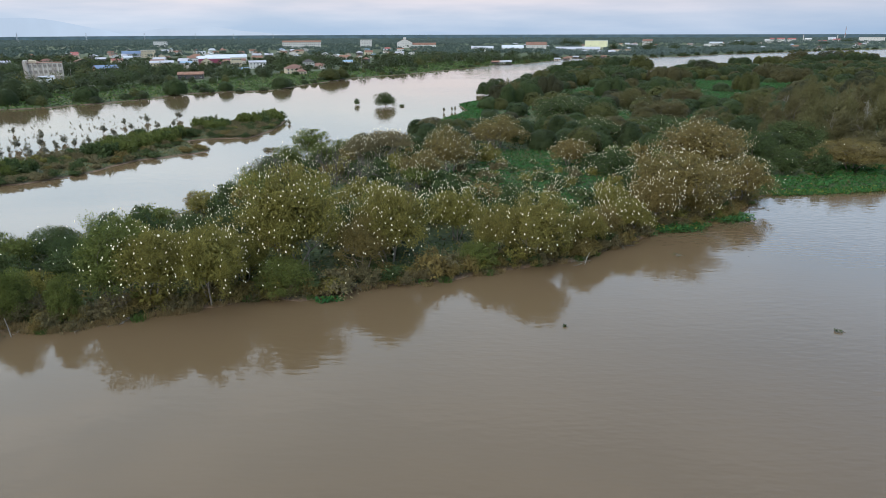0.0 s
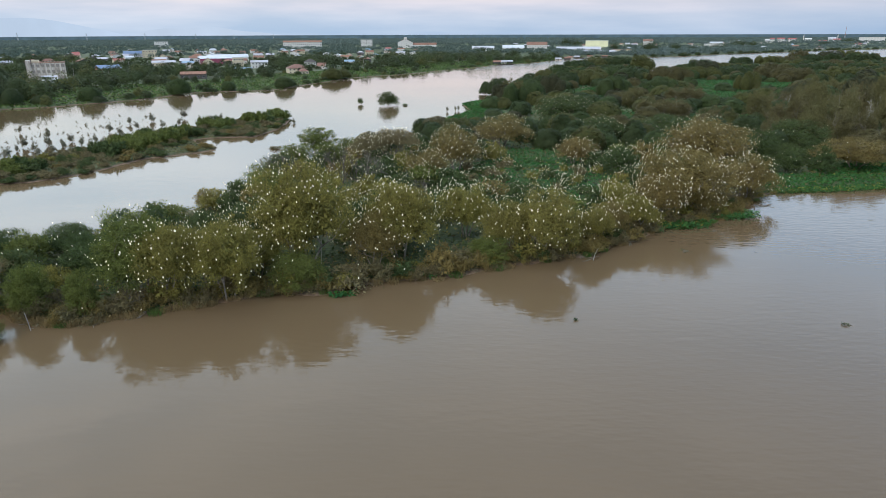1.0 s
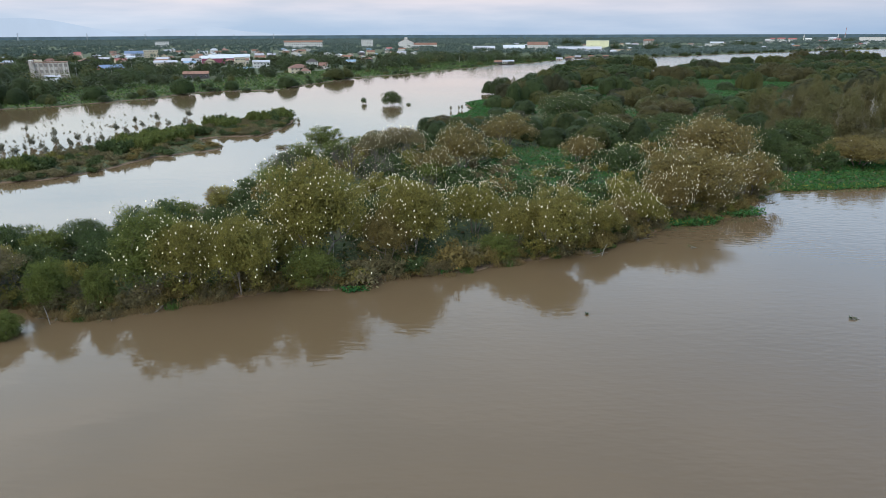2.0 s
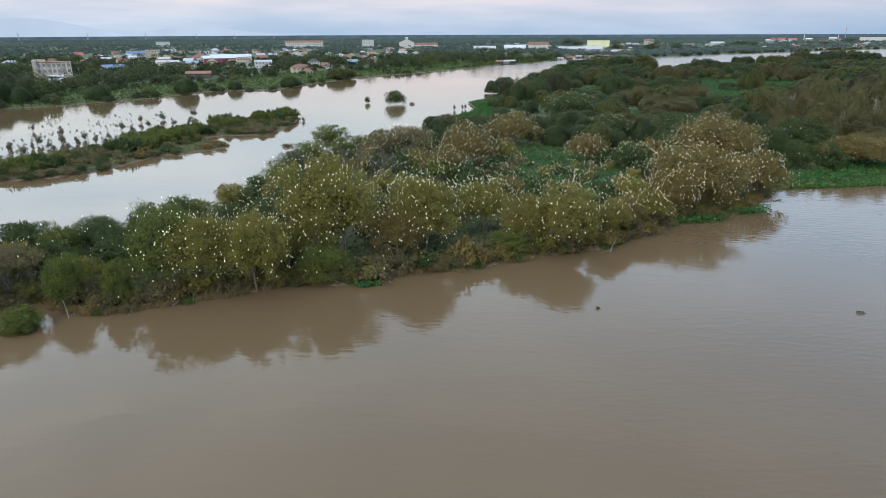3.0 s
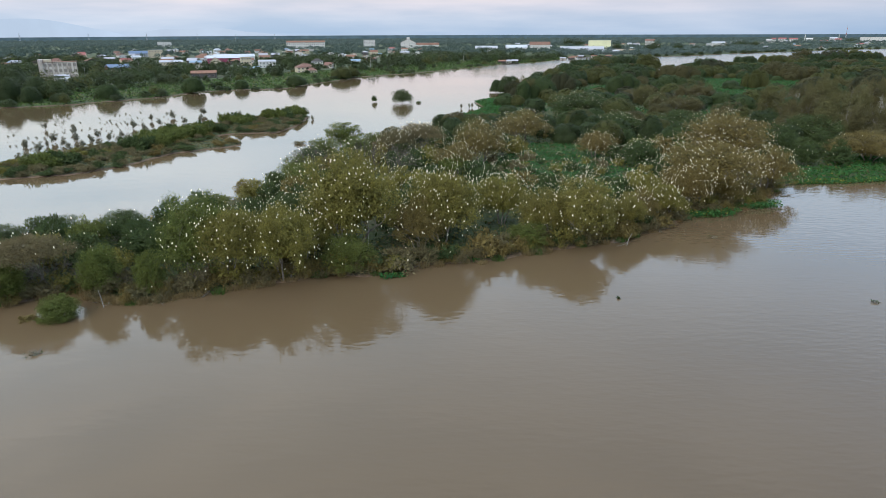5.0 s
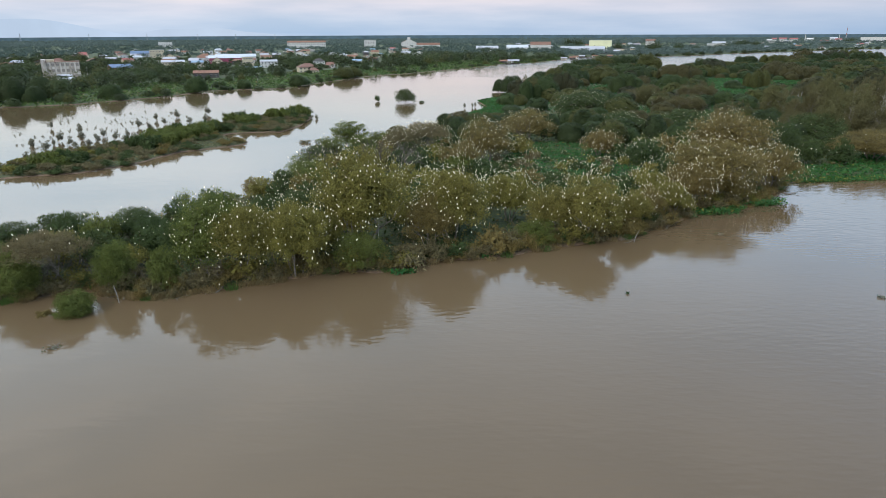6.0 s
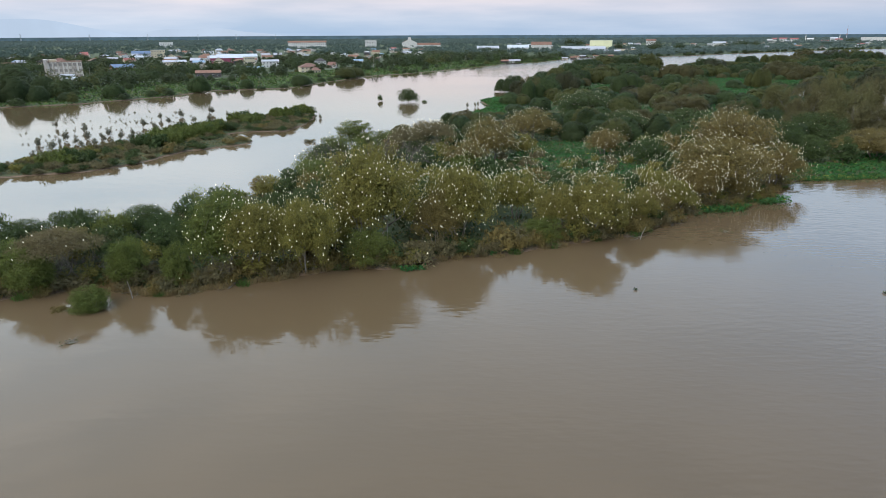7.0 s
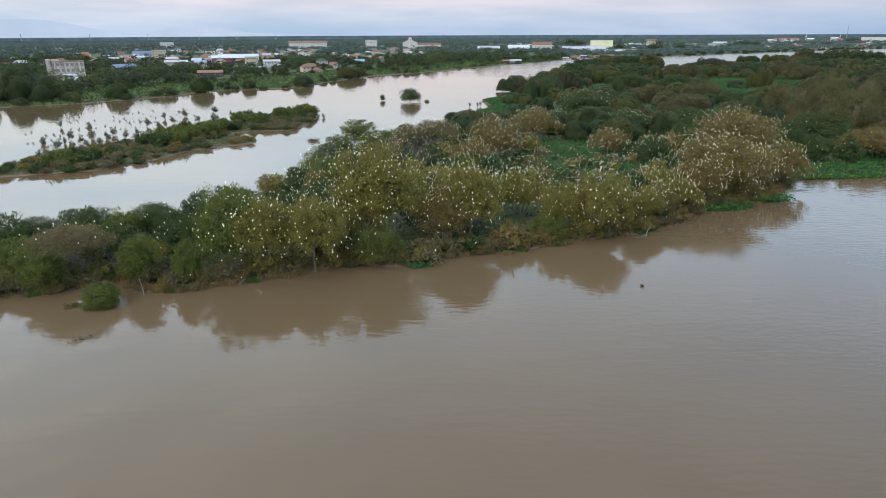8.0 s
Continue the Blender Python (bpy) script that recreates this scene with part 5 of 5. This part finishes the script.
for x, y, h, r in ((-262, 335, 14, 9), (-285, 345, 16, 10), (-250, 350, 14, 8), (-300, 330, 13, 9), (-236, 348, 9, 6), (-246, 372, 13, 8), (-282, 402, 16, 10), (-300, 430, 17, 11), (-222, 352, 5, 5)):
    plant(DOME[0], x, y, h, r, label="tall dark tree on the far bank")

for x, y, h, r in ((305, 1250, 26, 17), (374, 1270, 29, 20), (360, 1220, 22, 15), (338, 1950, 31, 26), (352, 1900, 25, 20), (441, 1300, 18, 21), (461, 1280, 12.5, 16), (723, 1700, 23, 26),
                   (733, 1650, 18, 20), (564, 1420, 14, 20), (1219, 2100, 19, 38), (1058, 1900, 12.5, 30)):
    for k in range(3):
        plant_far("far_bank_trees", FARTREE[(0, 1, 2)[k]], x + RND.uniform(-0.5, 0.5) * r, y + RND.uniform(-8, 8), h * RND.uniform(0.75, 1.0), r * RND.uniform(0.5, 0.7))
# a belt of trees on the bank below the factory halls
for x, y in ((24, 800), (38, 822), (48, 845), (62, 858), (76, 872), (88, 880), (102, 898), (114, 912), (126, 928), (140, 950), (152, 972), (66, 900), (92, 925), (118, 955), (140, 985), (30, 850)):
    plant_far("far_bank_trees", FARTREE[(0, 1, 4)[int(y) % 3]], x, y, RND.uniform(8.5, 12.5), RND.uniform(6, 9))
bankgrass = scatter(MAINLAND, (-420, 240, 180, 1000), 1.35, 0.2, 21)
bankgrass = bankgrass[(signed(bankgrass, MAINLAND) < 100) & (bankgrass[:, 0] > -0.8 * bankgrass[:, 1] - 30)]
carpet("bank_grass", bankgrass, 1.5, 0.9, ("bank", "far", "reed"), (0.66, 0.30, 0.04), "rough bright green grass along the far bank", "grass", 22, 0.1)


# ---- woodland that fills the plain ----
def woodland(name, y0, y1, n, size, per, leaf, seed, label, tall=(6, 11), bearings=(-43, 41), back=0, part_hidden=None):
    r = np.random.default_rng(seed)
    # spread evenly over distance as seen from the camera
    dist = 1 / r.uniform(1 / y1, 1 / y0, n)
    ang = radians(1) * r.uniform(*bearings, n)
    pts = np.column_stack((dist * np.sin(ang), dist * np.cos(ang)))
    keep = signed(pts, MAINLAND) > np.where(pts[:, 0] > 200, 14, 78)
    if back:
        s = signed(pts, MAINLAND)
        keep = (s > 7) & (s < back)
    for a, b in BUILT:
        near = (np.abs(pts[:, 0] - a * pts[:, 1] / b) < 12 + 0.012 * b) & (pts[:, 1] < b + 12) & (pts[:, 1] > b - 0.09 * b - 12)
        keep &= ~(near & (r.random(n) < (part_hidden or (0.85 if b < 1000 else 0.68))))
    pts = pts[keep]
    m = len(pts)
    h = r.uniform(*tall, m)
    rad = h * r.uniform(0.4, 0.6, m)
    d = r.normal(0, 1, (m, per, 3))
    d /= np.linalg.norm(d, axis=2, keepdims=True)
    d[:, :, 2] = np.abs(d[:, :, 2]) * 0.9 - 0.15
    c = np.zeros((m, per, 3))
    c[:, :, :2] = pts[:, None, :] + d[:, :, :2] * rad[:, None, None]
    c[:, :, 2] = h[:, None] * (0.55 + 0.45 * d[:, :, 2])
    V = leaves(r, c.reshape(-1, 3), d.reshape(-1, 3), size, size * 0.6)
    tagged(link_part(name, quads(name, V), LEAF[leaf], None), label, "woods", kind="stuff")


woodland("woods", 640, 1200, 1700, 2.4, 40, "far", 31, "mixed green trees between the houses of the town")
woodland("woods", 1150, 2300, 5200, 3.2, 26, "wood", 32, "mixed green trees across the plain, tinted towards haze")
woodland("woods", 1000, 2100, 3600, 2.6, 30, "grove", 34, "tall dark trees lining the bank below the town, tinted towards haze", (5, 12), (8, 38), 230, 0.45)
woodland("plantation", 2200, 4700, 11000, 4.2, 18, "grove", 33, "endless dark green palm plantation on the plain, tinted towards haze", (9, 14))


# ---- pylons and the mast on the horizon ----
def lattice(name, label, x, y, height, foot, arms, mats, category):
    ob = tagged(new(name), label, category, "pylons on the horizon" if arms else "")
    ob.matrix_basis = pose(x, y, 0, 0, 0, 20)
    n = 6
    for s in range(n):
        z0, z1 = height * s / n, height * (s + 1) / n
        w0, w1 = foot * (1 - 0.85 * s / n), foot * (1 - 0.85 * (s + 1) / n)
        bm = bmesh.new()
        cs = ((-1, -1), (1, -1), (1, 1), (-1, 1))
        for k in range(4):
            a, b = cs[k], cs[(k + 1) % 4]
            tube(bm, [Vector((a[0] * w0, a[1] * w0, z0)), Vector((a[0] * w1, a[1] * w1, z1))], [0.35, 0.35], 4)
            tube(bm, [Vector((a[0] * w0, a[1] * w0, z0)), Vector((b[0] * w1, b[1] * w1, z1))], [0.2, 0.2], 3)
            tube(bm, [Vector((b[0] * w0, b[1] * w0, z0)), Vector((a[0] * w1, a[1] * w1, z1))], [0.2, 0.2], 3)
        part("lattice_section", bm, mats[s % len(mats)], ob)
    for k in range(arms):
        z = height * (0.72 + 0.11 * k)
        bm = bmesh.new()
        tube(bm, [Vector((-6, 0, z)), Vector((0, 0, z + 0.8)), Vector((6, 0, z))], [0.15, 0.4, 0.15], 4)
        part("arm", bm, mats[0], ob)
    return ob


for a, d in ((-32.7, 4400), (-28.3, 4450), (-24.3, 4400), (-20.6, 4550), (-17.7, 4600), (-14.6, 4650)):
    lattice("pylon", "steel lattice power pylon on the horizon", d * math.sin(radians(a)), d * math.cos(radians(a)), 48 - (a + 33) * 0.5, 4, 3, (P["steel"],), "pylon")
lattice("radio_mast", "tall red and white lattice radio mast", 1858, 3200, 66, 1.6, 0, (P["mastred"], P["steel"]), "mast")
for x, y, h in ((1291, 2480, 29), (1466, 2570, 28)):
    ob = tagged(new("minaret"), "slender white tower above the town roofs", "tower")
    ob.matrix_basis = pose(x, y, 0)
    bm = bmesh.new()
    tube(bm, [Vector((0, 0, z)) for z in (0, h * 0.7, h * 0.72, h * 0.75, h * 0.76, h * 0.9)], [1.6, 1.3, 2.0, 2.0, 1.1, 1.0], 10)
    part("shaft", bm, P["white"], ob)
    bm = bmesh.new()
    tube(bm, [Vector((0, 0, z)) for z in (h * 0.9, h * 0.93, h * 0.97, h)], [1.0, 1.2, 0.7, 0.1], 10)
    part("cap", bm, P["white"], ob)


# ---- driftwood, sticks and floating debris ----
def driftwood(x, y, spread, n, seed, label, rise=0.5):
    rng = np.random.default_rng(seed)
    ob = tagged(new("driftwood"), label, "driftwood", "floating debris")
    ob.matrix_basis = pose(x, y, 0)
    bm = bmesh.new()
    for _ in range(n):
        a, l = rng.uniform(0, 6.28), spread * rng.uniform(0.5, 1.2)
        c = Vector((rng.normal(0, spread * 0.3), rng.normal(0, spread * 0.3), rng.uniform(0, 0.1)))
        v = Vector((math.cos(a), math.sin(a), rng.uniform(-0.1, rise)))
        tube(bm, [c - v * l * 0.5, c + Vector((0, 0, 0.05)), c + v * l * 0.5 + Vector(rng.normal(0, 0.1, 3))], [0.05, 0.045, 0.02], 5)
    part("branch_tangle", bm, BARK, ob)["kind"] = "stuff"
    k = 40
    p = np.column_stack((rng.normal(0, spread * 0.4, k), rng.normal(0, spread * 0.4, k), rng.uniform(0.02, 0.25, k)))
    link_part("foliage", quads("foliage", leaves(rng, p, np.tile((0, 0, 1.0), (k, 1)), 0.25, 0.12)), LEAF["dark"], ob)


driftwood(-56.7, 59.8, 1.1, 9, 1, "tangle of dark twigs drifting on the river", 0.5)
driftwood(50.0, 75.0, 0.7, 8, 2, "small dark tangle of twigs afloat on the river", 0.8)
driftwood(39.6, 105, 1.4, 6, 3, "green weed clump drifting on the river", 0.3)
driftwood(15.3, 76.5, 0.32, 2, 4, "single broken twig poking from the river", 1.2)
for i, (x, y) in enumerate(((-48.5, 76), (-44, 77.5), (-56, 75), (-13.5, 89.5), (22, 101.5), (31, 109.5), (68, 136), (60, 126))):
    driftwood(x, y, 2.2, 10, 10 + i, "bleached fallen branches lying at the waterline", 0.6)


def stick(x, y, h, lean):
    ob = tagged(new("stick"), "thin dead stick standing in the shallow water", "stick")
    ob.matrix_basis = pose(x, y, 0)
    bm = bmesh.new()
    tube(bm, [Vector((0, 0, -0.8)), Vector((lean * 0.4, 0, h * 0.5)), Vector((lean, 0.1, h))], [0.06, 0.05, 0.03], 6)
    part("shaft", bm, BARK_PALE, ob)


stick(-55.4, 73.2, 2.6, -0.5)
stick(22.5, 100.2, 2.2, 0.9)
stick(-22, 95, 5.5, 0.3)

LABELS = {"island_wood": ("tree_belt", "dense wood of domed green and brownish trees covering the island", "woods"), "far_bank_trees": ("bank_trees", "mixed green trees and bushes lining the far bank", "woods"),
          "islet_scrub": ("islet_scrub", "low grey-green and brown scrub covering the muddy islet", "scrub")}
for bucket, made in FOREST.items():
    mats = sorted({leaf for leaf, _ in made})
    idx = np.concatenate([np.full(len(W), mats.index(leaf)) for leaf, W in made])
    me = quads(bucket, np.concatenate([W for _, W in made]), [LEAF[m] for m in mats], idx)
    tagged(link_part(LABELS[bucket][0], me, None), LABELS[bucket][1], LABELS[bucket][2], kind="stuff")

for kd in KINDS:
    if kd.first is not None:
        kd.ob.matrix_basis = kd.first
    else:
        for o in (*kd.ob.children_recursive, kd.ob):
            bpy.data.objects.remove(o)

# the white flecks that take the place of birds
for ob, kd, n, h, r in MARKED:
    add_bird_flecks(ob, kd, n, h, r)
